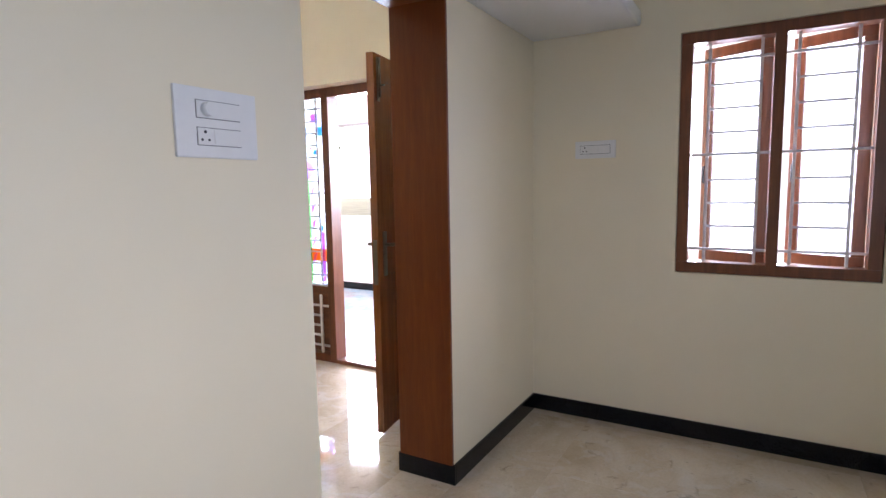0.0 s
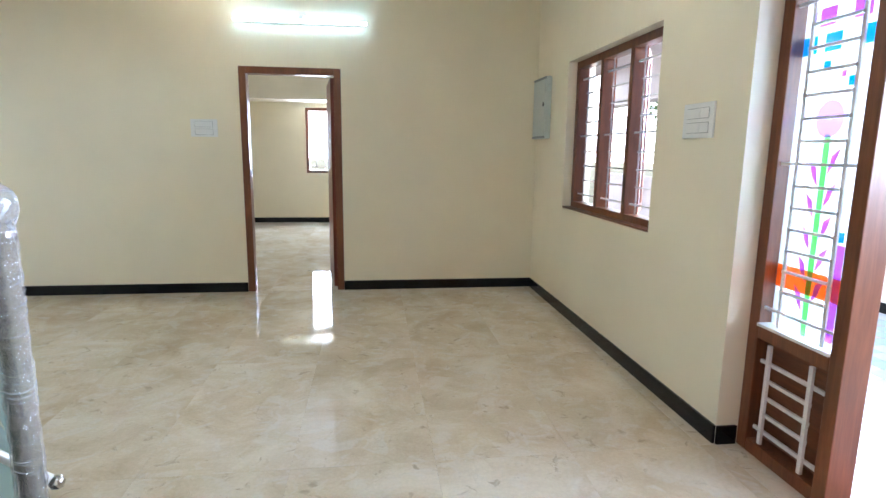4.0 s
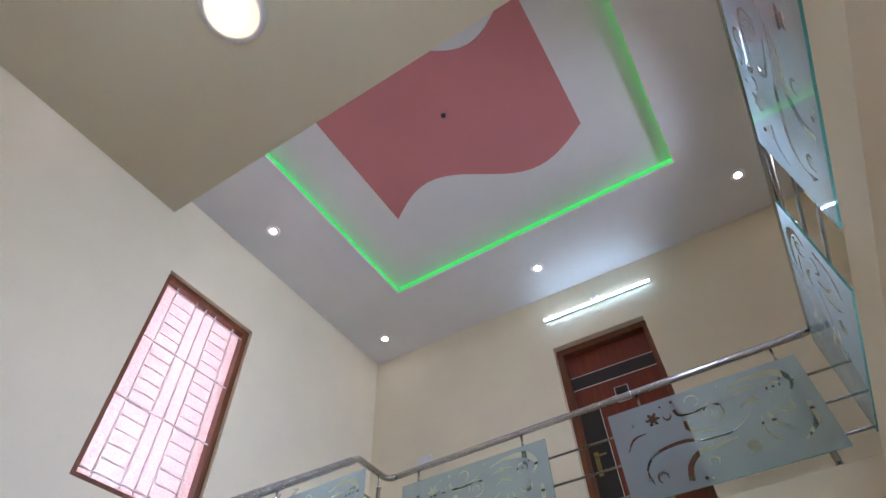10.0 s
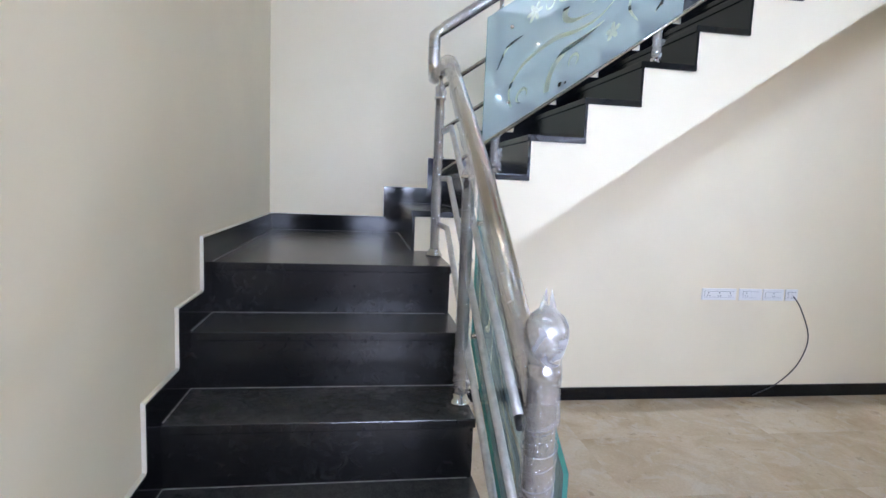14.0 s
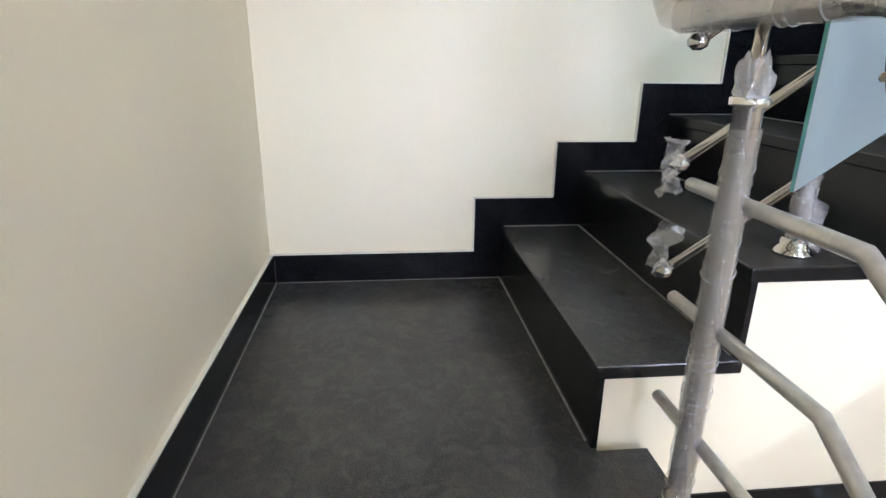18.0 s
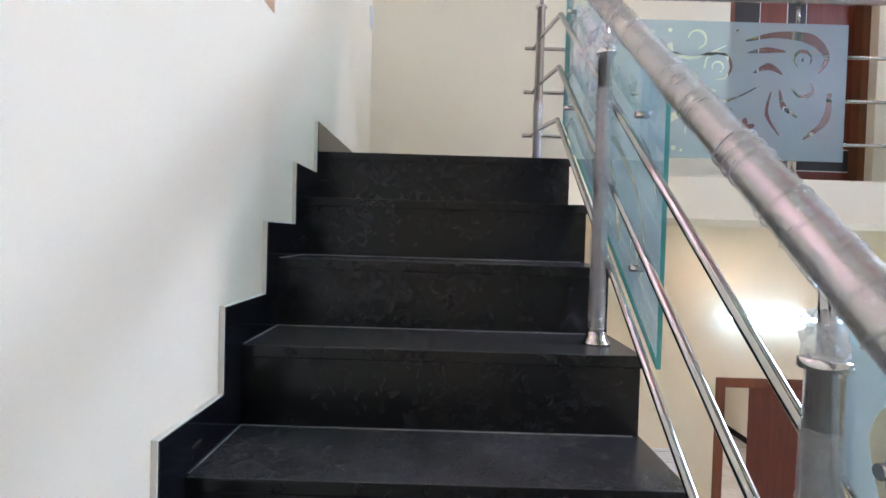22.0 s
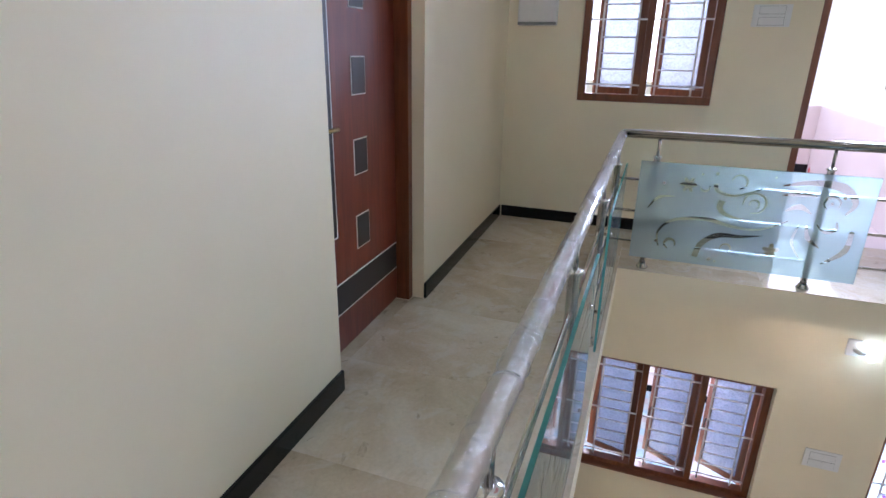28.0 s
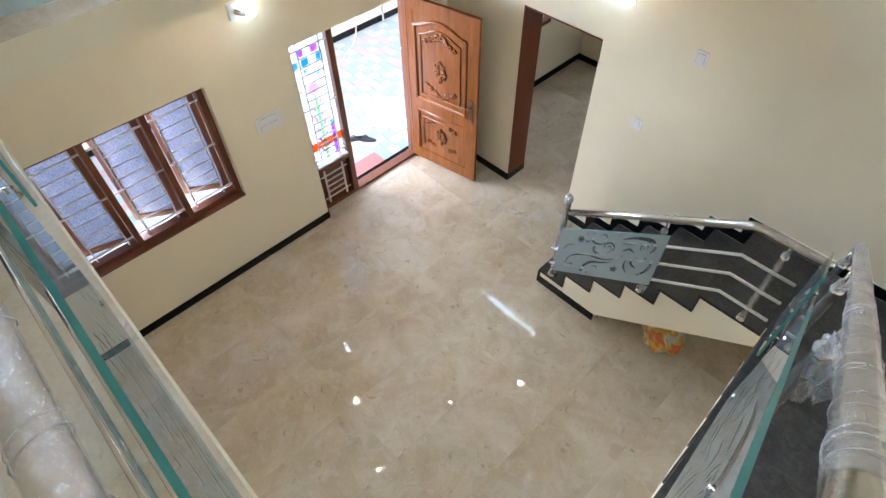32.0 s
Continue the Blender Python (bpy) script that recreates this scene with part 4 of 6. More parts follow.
def front_window(name, y0, y1, z0, z1, panels, turn, label, glass, inset=0.015, short=7):
    wdw = structure(new(name), label, "window")
    f = 0.055
    frame_ring("window_frame", inset, inset + 0.09, y0 + 0.002, y1 - 0.002, z0 + 0.002, z1 - 0.002, f, TEAK, wdw)
    a, b = y0 + f, y1 - f
    w = (b - a - 0.05 * (panels - 1)) / panels
    for k in range(panels):
        ya = a + k * (w + 0.05)
        if k:
            boxes("mullion", [(inset, inset + 0.09, ya - 0.05, ya, z0 + f, z1 - f)], TEAK, wdw, "", 0.003)
        casement(wdw, (inset + 0.093, ya + 0.004), w - 0.008, z0 + f - 0.01, z1 - f + 0.01, turn if k < 2 else 15, glass)
    grille(wdw, inset + 0.04, a, b, z0 + f, z1 - f, panels, short)
    if inset > 0.03:
        part("sill", bmesh_box(0.002, inset - 0.001, y0 + 0.003, y1 - 0.003, z0 + 0.001, z0 + 0.014), TEAK_H, wdw)
    return wdw


front_window("window_1", 2.69, 4.19, 0.90, 2.09, 3, 30, "three-panel brown wooden window with white grille, open", OBSCURE, 0.072)
front_window("window_2", -1.935, -1.065, 0.885, 2.10, 2, 24, "two-panel brown wooden window with white grille, ajar", PALE)
front_window("window_3", 3.545, 4.50, 4.272, 5.45, 2, 22, "two-panel brown wooden window with white grille, ajar", MIST)


def back_window():
    y0, y1, z0, z1 = 2.02, 2.985, 3.57, 5.395
    wdw = structure(new("window_4"), "tall brown wooden window with patterned grille", "window")
    frame_ring("window_frame", XB - 0.13, XB - 0.04, y0 + 0.002, y1 - 0.002, z0 + 0.002, z1 - 0.002, 0.05, TEAK, wdw)
    part("pane", bmesh_box(XB - 0.115, XB - 0.109, y0 + 0.05, y1 - 0.05, z0 + 0.05, z1 - 0.05), MILK, wdw, "rosy obscure patterned glass")
    x = XB - 0.075
    a, b, c, d = y0 + 0.05, y1 - 0.05, z0 + 0.05, z1 - 0.05
    wd = b - a
    for fr in (0.13, 0.375, 0.5, 0.625, 0.87):
        y = a + wd * fr
        part("grille_bar", bmesh_box(x - 0.005, x + 0.005, y - 0.006, y + 0.006, c, d), BARS, wdw)
    for fr in (0.03, 0.345, 0.655, 0.97):
        z = c + (d - c) * fr
        part("grille_bar", bmesh_box(x + 0.006, x + 0.014, a, b, z - 0.006, z + 0.006), BARS, wdw)
    for k in range(1, 15):
        z = c + (d - c) * (0.03 + 0.94 * k / 15)
        for p, q in ((0.13, 0.375), (0.625, 0.87)):
            part("grille_bar", bmesh_box(x - 0.004, x + 0.004, a + wd * p, a + wd * q, z - 0.005, z + 0.005), BARS, wdw)


back_window()


def bedroom_window():
    x0, x1, z0, z1, y = -2.82, -1.92, 0.93, 2.13, 10.42
    wdw = structure(new("window_5"), "brown wooden bedroom window with white grille", "window")
    boxes("window_frame", [(x0, x1, y, y + 0.09, z1 - 0.055, z1), (x0, x1, y, y + 0.09, z0, z0 + 0.055), (x0, x0 + 0.055, y, y + 0.09, z0 + 0.055, z1 - 0.055),
                           (x1 - 0.055, x1, y, y + 0.09, z0 + 0.055, z1 - 0.055), ((x0 + x1) / 2 - 0.025, (x0 + x1) / 2 + 0.025, y, y + 0.09, z0 + 0.055, z1 - 0.055)], TEAK, wdw)
    for k in range(10):
        z = z0 + 0.12 + 0.107 * k
        part("grille_bar", bmesh_box(x0 + 0.05, x1 - 0.05, y + 0.03, y + 0.04, z - 0.005, z + 0.005), BARS, wdw)
    for fr in (0.2, 0.38, 0.62, 0.8):
        x = x0 + (x1 - x0) * fr
        part("grille_bar", bmesh_box(x - 0.006, x + 0.006, y + 0.041, y + 0.049, z0 + 0.05, z1 - 0.05), BARS, wdw)


bedroom_window()


# ---- doorway cladding and doors ----
cl = structure(new("doorway_cladding"), "reddish brown laminated doorway lining", "door frame")
part("jamb", bmesh_box(-1.028, -1.0125, -0.281, 0.001, 0.093, 2.149), JAMB, cl)
part("jamb", bmesh_box(-1.8698, -1.8665, -0.25, 0.0008, 0.0, 2.133), JAMB, cl)
part("lintel", bmesh_box(-1.8695, -1.028, -0.281, 0.001, 2.134, 2.149), JAMB, cl)


def flush_face(parent, width, height, y, side):
    """Dark strips and squares with pale lines on a flush leaf that lies along +x from 0; side: -1 or +1, the face that shows."""
    def strip(name, x0, x1, z0, z1, material, lift, label=""):
        a, b = y, y + side * lift
        part(name, bmesh_box(x0, x1, min(a, b), max(a, b), z0, z1), material, parent, label)
    L = 0.006
    for z0, z1 in ((1.76, 1.90), (0.19, 0.33)):
        strip("band", 0.006, width - 0.006, z0, z1, DARKLAM, 0.002)
        strip("line", 0.006, width - 0.006, z0 - L, z0, PLASTIC, 0.003)
        strip("line", 0.006, width - 0.006, z1, z1 + L, PLASTIC, 0.003)
    strip("band", 0.008, 0.20, 0.56, 1.55, DARKLAM, 0.002)
    strip("line", 0.20, 0.206, 0.554, 1.556, PLASTIC, 0.003)
    strip("line", 0.008, 0.20, 0.554, 0.56, PLASTIC, 0.003)
    strip("line", 0.008, 0.20, 1.55, 1.556, PLASTIC, 0.003)
    for z in (0.45, 0.80, 1.15, 1.50):
        strip("square_border", 0.384, 0.516, z - 0.006, z + 0.156, PLASTIC, 0.0025)
        strip("square", 0.39, 0.51, z, z + 0.15, DARKLAM, 0.0045)


def lever(parent, x, z, y, side, material=BRASS):
    a, b = sorted((y, y + side * 0.006))
    part("handle_plate", bmesh_box(x - 0.02, x + 0.02, a, b, z - 0.11, z + 0.11), material, parent)
    bm = bmesh.new()
    tube_path(bm, [(x, y + side * 0.006, z + 0.05), (x, y + side * 0.05, z + 0.05), (x + 0.1, y + side * 0.055, z + 0.05)], 0.009, 8)
    part("lever", bm, material, parent)


def lower_bedroom_door():
    d = structure(new("door_1"), "brown bedroom door frame with red flush door open inward", "door")
    boxes("door_frame", [(-2.799, -2.735, W - 0.004, W + 0.11, 0, 2.099), (-1.95, -1.886, W - 0.004, W + 0.11, 0, 2.099), (-2.735, -1.95, W - 0.004, W + 0.11, 2.035, 2.099)], TEAK, d, "", 0.003)
    leaf = new("leaf")
    leaf.parent = d
    leaf.matrix_local = Matrix.Translation((-1.955, W + 0.115, 0.01)) @ Matrix.Rotation(radians(97), 4, "Z") @ Matrix.Translation((0, 0, 0))
    wd = 0.78
    part("slab", bmesh_box(0, wd, 0, 0.035, 0, 2.02), FLUSH, leaf)
    flip = new("face")
    flip.parent = d
    flip.matrix_local = leaf.matrix_local @ Matrix.Translation((wd, 0.035, 0)) @ Matrix.Rotation(math.pi, 4, "Z")
    flush_face(flip, wd, 2.02, 0, -1)
    lever(flip, 0.06, 1.0, 0, -1, STEEL)


lower_bedroom_door()


def upper_bedroom_door():
    d = structure(new("door_2"), "closed red laminated flush door with dark strips", "door")
    x0, x1 = -2.834, -1.856
    boxes("door_frame", [(x0, x0 + 0.065, W + 0.07, W + 0.19, H, 5.519), (x1 - 0.065, x1, W + 0.07, W + 0.19, H, 5.519), (x0 + 0.065, x1 - 0.065, W + 0.07, W + 0.19, 5.45, 5.519)], TEAK, d, "", 0.003)
    leaf = new("leaf")
    leaf.parent = d
    leaf.matrix_local = Matrix.Translation((x0 + 0.067, W + 0.145, H + 0.006))
    wd = x1 - x0 - 0.134
    part("slab", bmesh_box(0, wd, 0, 0.035, 0, 2.16), FLUSH, leaf)
    flush_face(leaf, wd, 2.16, 0, -1)
    lever(leaf, 0.06, 0.98, 0, -1, BRASS)


upper_bedroom_door()


def entrance():
    e = structure(new("door_3"), "carved teak entrance door with stained glass sidelight", "door")
    x0, x1 = 0.11, 0.225
    # y runs from the hinge side 0.42 to the sidelight side 1.90
    boxes("door_frame", [(x0, x1, 0.421, 0.485, 0, 2.099), (x0, x1, 1.375, 1.44, 0, 2.099), (x0, x1, 1.835, 1.899, 0, 2.099),
                         (x0, x1, 0.485, 1.375, 2.03, 2.099), (x0, x1, 1.44, 1.835, 2.03, 2.099), (x0, x1, 1.44, 1.835, 0.545, 0.615), (x0, x1, 1.44, 1.835, 0.0, 0.06),
                         (x0, x1, 0.485, 1.375, 0.0, 0.03)], TEAK, e, "", 0.004)
    part("lower_panel", bmesh_box(0.19, 0.205, 1.44, 1.835, 0.06, 0.545), TEAK_H, e)
    for z in (0.12, 0.20, 0.28, 0.36, 0.44):
        long = z in (0.12, 0.44)
        part("grille_bar", bmesh_box(0.135, 0.147, (1.46 if long else 1.53), (1.83 if long else 1.77), z - 0.008, z + 0.008), BARS, e)
    for y in (1.53, 1.77):
        part("grille_bar", bmesh_box(0.121, 0.134, y - 0.01, y + 0.01, 0.065, 0.53), BARS, e)
    # sidelight pane and its coloured film
    part("sidelight_pane", bmesh_box(0.17, 0.176, 1.44, 1.835, 0.615, 2.03), PANE, e, "clear sidelight glass with coloured film")
    film = {"violet": (0.60, 0.24, 0.86), "blue": (0.05, 0.42, 0.75), "green": (0.35, 0.75, 0.30), "orange": (0.95, 0.30, 0.05), "white": (0.9, 0.93, 0.97)}
    fm = {k: mat_glass(k + "_window_film", c, 0.32 if k == "white" else 0.40) for k, c in film.items()}
    rows = [("white", 1.441, 1.834, 0.616, 2.029, 0.0)]
    rows += [("violet", 1.52 + 0.16 * k, 1.60 + 0.16 * k, 1.86, 1.93, 1) for k in range(2)]
    rows += [("blue", 1.48, 1.56, 1.76, 1.83, 1), ("blue", 1.64, 1.72, 1.76, 1.83, 1), ("blue", 1.76, 1.834, 1.76, 1.83, 1), ("blue", 1.55, 1.585, 1.62, 1.655, 1), ("blue", 1.68, 1.715, 1.69, 1.725, 1), ("violet", 1.77, 1.80, 1.50, 1.535, 1), ("violet", 1.60, 1.622, 1.655, 1.68, 1)]
    rows += [("green", 1.635, 1.665, 0.616, 1.44, 1), ("orange", 1.441, 1.834, 0.79, 0.89, 1), ("violet", 1.50, 1.55, 0.63, 1.02, 2), ("blue", 1.51, 1.545, 1.03, 1.07, 1)]
    for kind, a, b, c, d, lift in rows:
        part("film", bmesh_box(0.1685 - 0.0008 * lift, 0.1693 - 0.0008 * lift, a, b, c, d), fm[kind], e, kind + " translucent film")
    bm = bmesh.new()
    n = 20
    ring = [[bm.verts.new((0.1665, 1.65 + r * math.cos(2 * math.pi * k / n), 1.50 + r * 1.05 * math.sin(2 * math.pi * k / n))) for k in range(n)] for r in (0.004, 0.07)]
    for k in range(n):
        bm.faces.new((ring[0][k], ring[0][(k + 1) % n], ring[1][(k + 1) % n], ring[1][k]))
    part("film", bm, fm["violet"], e, "violet translucent film flower")
    for k in range(5):
        for s in (-1, 1):
            z = 1.34 - 0.13 * k - (0.05 if s > 0 else 0)
            bm = bmesh.new()
            prism(bm, [(1.65 + s * 0.018, z - 0.06), (1.65 + s * 0.05, z - 0.02), (1.65 + s * 0.075, z + 0.05), (1.65 + s * 0.035, z + 0.02)], 0, 0.1655, 0.1662)
            part("film", bm, fm["violet"], e, "violet translucent film leaf")
    # grille in front of the sidelight
    for y in (1.515, 1.755):
        part("grille_bar", bmesh_box(0.134, 0.142, y - 0.008, y + 0.008, 0.60, 2.03), BARS, e)
    for k in range(15):
        z = 0.69 + 0.0905 * k
        long = k in (0, 7, 14)
        part("grille_bar", bmesh_box(0.124, 0.133, 1.45 if long else 1.515, 1.83 if long else 1.755, z - 0.006, z + 0.006), BARS, e)
    part("sill", bmesh_box(0.10, 0.24, 1.44, 1.835, 0.605, 0.618), PLASTIC, e)
    carved_leaf(e)
    return e


def scroll(bm, cx, cz, r, turns, y, start=0.0, thick=0.008, flip=1):
    pts = []
    n = int(14 * turns)
    for k in range(n + 1):
        u = k / n
        a = start + flip * u * turns * 2 * math.pi
        rr = r * (1 - 0.8 * u)
        pts.append((cx + rr * math.cos(a), y, cz + rr * math.sin(a)))
    tube_path(bm, pts, thick, 6)


def carved_leaf(e):
    leaf = new("leaf")
    leaf.parent = e
    ang = math.atan2(0.315 - 0.475, -0.77 - 0.16)
    leaf.matrix_local = Matrix.Translation((0.16, 0.49, 0.02)) @ Matrix.Rotation(ang, 4, "Z")
    wd, ht, th = 0.945, 2.02, 0.04
    # local x runs from hinge to free edge; local -y faces the hall's middle
    part("slab", bmesh_box(0, wd, 0.006, th - 0.006, 0, ht), DOOR, leaf)
    for y0, y1 in ((0.0, 0.0055), (th - 0.0055, th)):
        rows = [(0, wd, y0, y1, 0, 0.15), (0, wd, y0, y1, ht - 0.13, ht), (0, 0.13, y0, y1, 0.15, ht - 0.13), (wd - 0.13, wd, y0, y1, 0.15, ht - 0.13), (0.13, wd - 0.13, y0, y1, 0.74, 0.86)]
        boxes("stile_frame", rows, DOOR, leaf)
    s = -1
    y = 0.0055

    def moulding(x0, x1, z0, z1, arch, r):
        pts = [(x0, y - 0.002, z0), (x0, y - 0.002, z1)]
        if arch:
            for k in range(1, 14):
                u = k / 14
                pts.append((x0 + (x1 - x0) * u, y - 0.002, z1 + arch * math.sin(math.pi * u) ** 1.5))
        pts += [(x1, y - 0.002, z1), (x1, y - 0.002, z0), (x0, y - 0.002, z0)]
        bm = bmesh.new()
        tube_path(bm, pts, r, 8)
        part("moulding", bm, DOOR, leaf)

    moulding(0.15, wd - 0.15, 0.88, 1.74, 0.10, 0.018)
    moulding(0.22, wd - 0.22, 0.96, 1.66, 0.09, 0.011)
    moulding(0.15, wd - 0.15, 0.17, 0.72, 0, 0.018)
    moulding(0.22, wd - 0.22, 0.25, 0.64, 0, 0.010)
    bm = bmesh.new()
    c = wd / 2
    for zc, big in ((1.30, 1.0), (0.445, 0.9)):
        for k in range(4):
            a = k * math.pi / 2
            q = [(c + 0.02 * math.cos(a), y - 0.006, zc + 0.03 * math.sin(a)), (c + 0.05 * big * math.cos(a + 0.3), y - 0.012, zc + 0.075 * big * math.sin(a + 0.3)), (c + 0.075 * big * math.cos(a), y - 0.006, zc + 0.125 * big * math.sin(a))]
            tube_path(bm, q, 0.014, 6)
        for k in range(8):
            a = k * math.pi / 4
            scroll(bm, c + 0.045 * big * math.cos(a), zc + 0.065 * big * math.sin(a), 0.034 * big, 1.2, y - 0.006, a, 0.0125, 1 if k % 2 else -1)
    for zc, sg in ((1.66, 1), (1.03, -1)):
        for s2 in (-1, 1):
            for k in range(4):
                scroll(bm, c + s2 * (0.03 + 0.05 * k), zc + sg * (0.03 - 0.03 * k), 0.036 - 0.004 * k, 1.3, y - 0.006, 1.2 * k, 0.0125, s2)
    for zc, sg in ((0.60, 1), (0.29, -1)):
        for s2 in (-1, 1):
            for k in range(2):
                scroll(bm, c + s2 * (0.12 + 0.07 * k), zc - sg * 0.02 * k, 0.03, 1.2, y - 0.006, k, 0.011, s2)
    part("carving", bm, DOOR, leaf, "carved floral scrollwork")
    part("handle_plate", bmesh_box(wd - 0.095, wd - 0.048, -0.007, -0.0005, 0.84, 1.12), BRONZE, leaf, "dark bronze handle plate")
    part("handle_plate", bmesh_box(wd - 0.09, wd - 0.05, th + 0.0005, th + 0.006, 0.86, 1.10), BRONZE, leaf, "dark bronze handle plate")
    bm = bmesh.new()
    tube_path(bm, [(wd - 0.07, -0.005, 1.03), (wd - 0.07, -0.05, 1.03), (wd - 0.17, -0.055, 1.03)], 0.009, 8)
    tube_path(bm, [(wd - 0.07, th + 0.005, 1.03), (wd - 0.07, th + 0.05, 1.03), (wd - 0.13, th + 0.055, 1.03)], 0.009, 8)
    part("lever", bm, BRONZE, leaf)
    part("edge_plate", bmesh_box(wd, wd + 0.002, 0.008, th - 0.008, 0.82, 1.06), BRONZE, leaf, "bronze lock edge plate")
    part("bolt_plate", bmesh_box(wd - 0.06, wd - 0.03, th + 0.0005, th + 0.004, 1.78, 2.0), BRONZE, leaf)
    bm = bmesh.new()
    tube_path(bm, [(wd - 0.045, th + 0.012, 1.80), (wd - 0.045, th + 0.012, 2.0)], 0.006, 8)
    tube_path(bm, [(wd - 0.045, th + 0.012, 1.86), (wd - 0.045, th + 0.04, 1.86)], 0.005, 8)
    part("tower_bolt", bm, BRONZE, leaf)


entrance()


def balcony_door():
    d = structure(new("door_4"), "brown frame of the open balcony doorway", "door")
    boxes("door_frame", [(0.09, 0.20, 2.072, 2.135, H, 5.449), (0.09, 0.20, 2.905, 2.968, H, 5.449), (0.09, 0.20, 2.135, 2.905, 5.38, 5.449)], TEAK, d, "", 0.003)


balcony_door()


# ---- lamps ----
def tube_lamp(c, along, label, down=1):
    t = empty("tube_light", c, label, "lamp", "tube lights")
    x, y, z = c
    L = 0.585
    dx, dy = along
    nx, ny = -dy, dx
    off = 0.03
    def pt(u, v, w):
        return (dx * u + nx * v, dy * u + ny * v, w)
    bm = bmesh.new()
    tube_path(bm, [pt(-L, off, 0), pt(L, off, 0)], 0.011, 10)
    part("tube", bm, TUBE, t, "glowing white tube")
    lo, hi = pt(-L, 0, -0.016), pt(L, 0.02, 0.016)
    bm = bmesh.new()
    box(bm, min(lo[0], hi[0]), max(lo[0], hi[0]), min(lo[1], hi[1]), max(lo[1], hi[1]), -0.016, 0.016)
    part("batten", bm, PLASTIC, t)
    lo, hi = pt(-0.045, -0.005, 0.02), pt(0.045, 0.03, 0.10)
    bm = bmesh.new()
    box(bm, min(lo[0], hi[0]), max(lo[0], hi[0]), min(lo[1], hi[1]), max(lo[1], hi[1]), 0.06, 0.075)
    lathe(bm, pt(0, 0.02, 0.018), [(0.03, 0), (0.03, 0.02), (0.02, 0.042)], 12)
    part("holder", bm, PLASTIC, t, "white plastic ceiling-rose holder")
    return t


tube_lamp((-2.225, W - 0.001, 2.495), (-1, 0), "lit white tube light on the wall above the door")
tube_lamp((-2.26, W - 0.001, 5.90), (-1, 0), "lit white tube light above the upper door")
tube_lamp((-1.49, 0.001, 2.54), (1, 0), "lit white tube light above the doorway")


def downlight(x, y, z, r, material, label):
    d = empty("downlight", (x, y, z), label, "lamp", "recessed downlights")
    bm = bmesh.new()
    lathe(bm, (0, 0, -0.006), [(r * 0.45, 0.0), (r * 0.45, 0.004)], 24)
    part("lens", bm, material, d, "glowing lens")
    bm = bmesh.new()
    n = 24
    ring = [[bm.verts.new((r * q * math.cos(2 * math.pi * k / n), r * q * math.sin(2 * math.pi * k / n), h)) for k in range(n)] for q, h in ((0.45, -0.0055), (0.80, -0.009))]
    for k in range(n):
        bm.faces.new((ring[0][k], ring[0][(k + 1) % n], ring[1][(k + 1) % n], ring[1][k]))
    part("reflector", bm, HALO if material is WARM else PLASTIC, d)
    bm = bmesh.new()
    n = 24
    prof = [(r * 0.80, -0.009), (r * 0.88, -0.011), (r, -0.004), (r, 0.0)]
    rings = [[bm.verts.new((q * math.cos(2 * math.pi * k / n), q * math.sin(2 * math.pi * k / n), h)) for k in range(n)] for q, h in prof]
    for a, b in zip(rings, rings[1:]):
        for k in range(n):
            bm.faces.new((a[k], a[(k + 1) % n], b[(k + 1) % n], b[k])).smooth = True
    part("trim_ring", bm, PLASTIC, d)
    return d


for x, y in ((-4.72, 4.56), (-2.66, 4.53), (-0.52, 4.49), (-4.69, 2.59), (-0.53, 2.45), (-4.69, 0.55), (-2.66, 0.5), (-0.53, 0.5)):
    downlight(x, y, CE, 0.070, SPOT, "lit round white downlight in the false ceiling")
for x, y in ((-2.77, 4.53), (-0.571, 2.481), (-2.07, 0.557)):
    downlight(x, y, SL, 0.072, WARM, "lit round warm downlight under the gallery")


def bulb_lamp():
    b = empty("wall_bulb", (0, 2.24, 2.56), "lit white bulb in a wall holder", "lamp")
    part("back_box", bmesh_box(-0.03, -0.0005, -0.01, 0.08, -0.06, 0.07), PLASTIC, b, "", 0.004)
    bm = bmesh.new()
    tube_path(bm, [(-0.03, 0.03, 0.0), (-0.07, 0.0, -0.01), (-0.085, -0.03, -0.015)], 0.02, 10)
    part("holder", bm, PLASTIC, b)
    bm = bmesh.new()
    bmesh.ops.create_uvsphere(bm, u_segments=16, v_segments=10, radius=0.034, matrix=Matrix.Translation((-0.095, -0.06, -0.02)))
    part("bulb", bm, BULB, b, "glowing bulb")


bulb_lamp()

# ---- floors ----
structure(boxes("floor_base", [(XB, 0.0, -2.75, W, -0.3, -0.0015), (XB, 0, W, 10.4, -0.3, -0.0015), (0, 0.23, 0.42, 1.9, -0.299, -0.0015)], GROUT), "cement floor base", "floor")


def tiles(parent, regions, z, tx, ty, ox, oy):
    """Rectified tiles tx by ty on a grid through (ox, oy), cut to the regions (x0, x1, y0, y1)."""
    made = {}
    for x0, x1, y0, y1 in regions:
        i0, i1 = math.floor((x0 - ox) / tx), math.ceil((x1 - ox) / tx)
        j0, j1 = math.floor((y0 - oy) / ty), math.ceil((y1 - oy) / ty)
        for i in range(i0, i1):
            for j in range(j0, j1):
                a, b = max(x0, ox + i * tx), min(x1, ox + (i + 1) * tx)
                c, d = max(y0, oy + j * ty), min(y1, oy + (j + 1) * ty)
                if b - a < 0.01 or d - c < 0.01:
                    continue
                g = 0.0004
                key = (round(b - a, 3), round(d - c, 3))
                if key not in made:
                    bm = bmesh.new()
                    box(bm, g, b - a - g, g, d - c - g, -0.011, 0)
                    made[key] = mesh_of("tile", bm, MARBLE)
                t = new("tile", made[key])
                t.parent = parent
                t.location = (a, c, z)


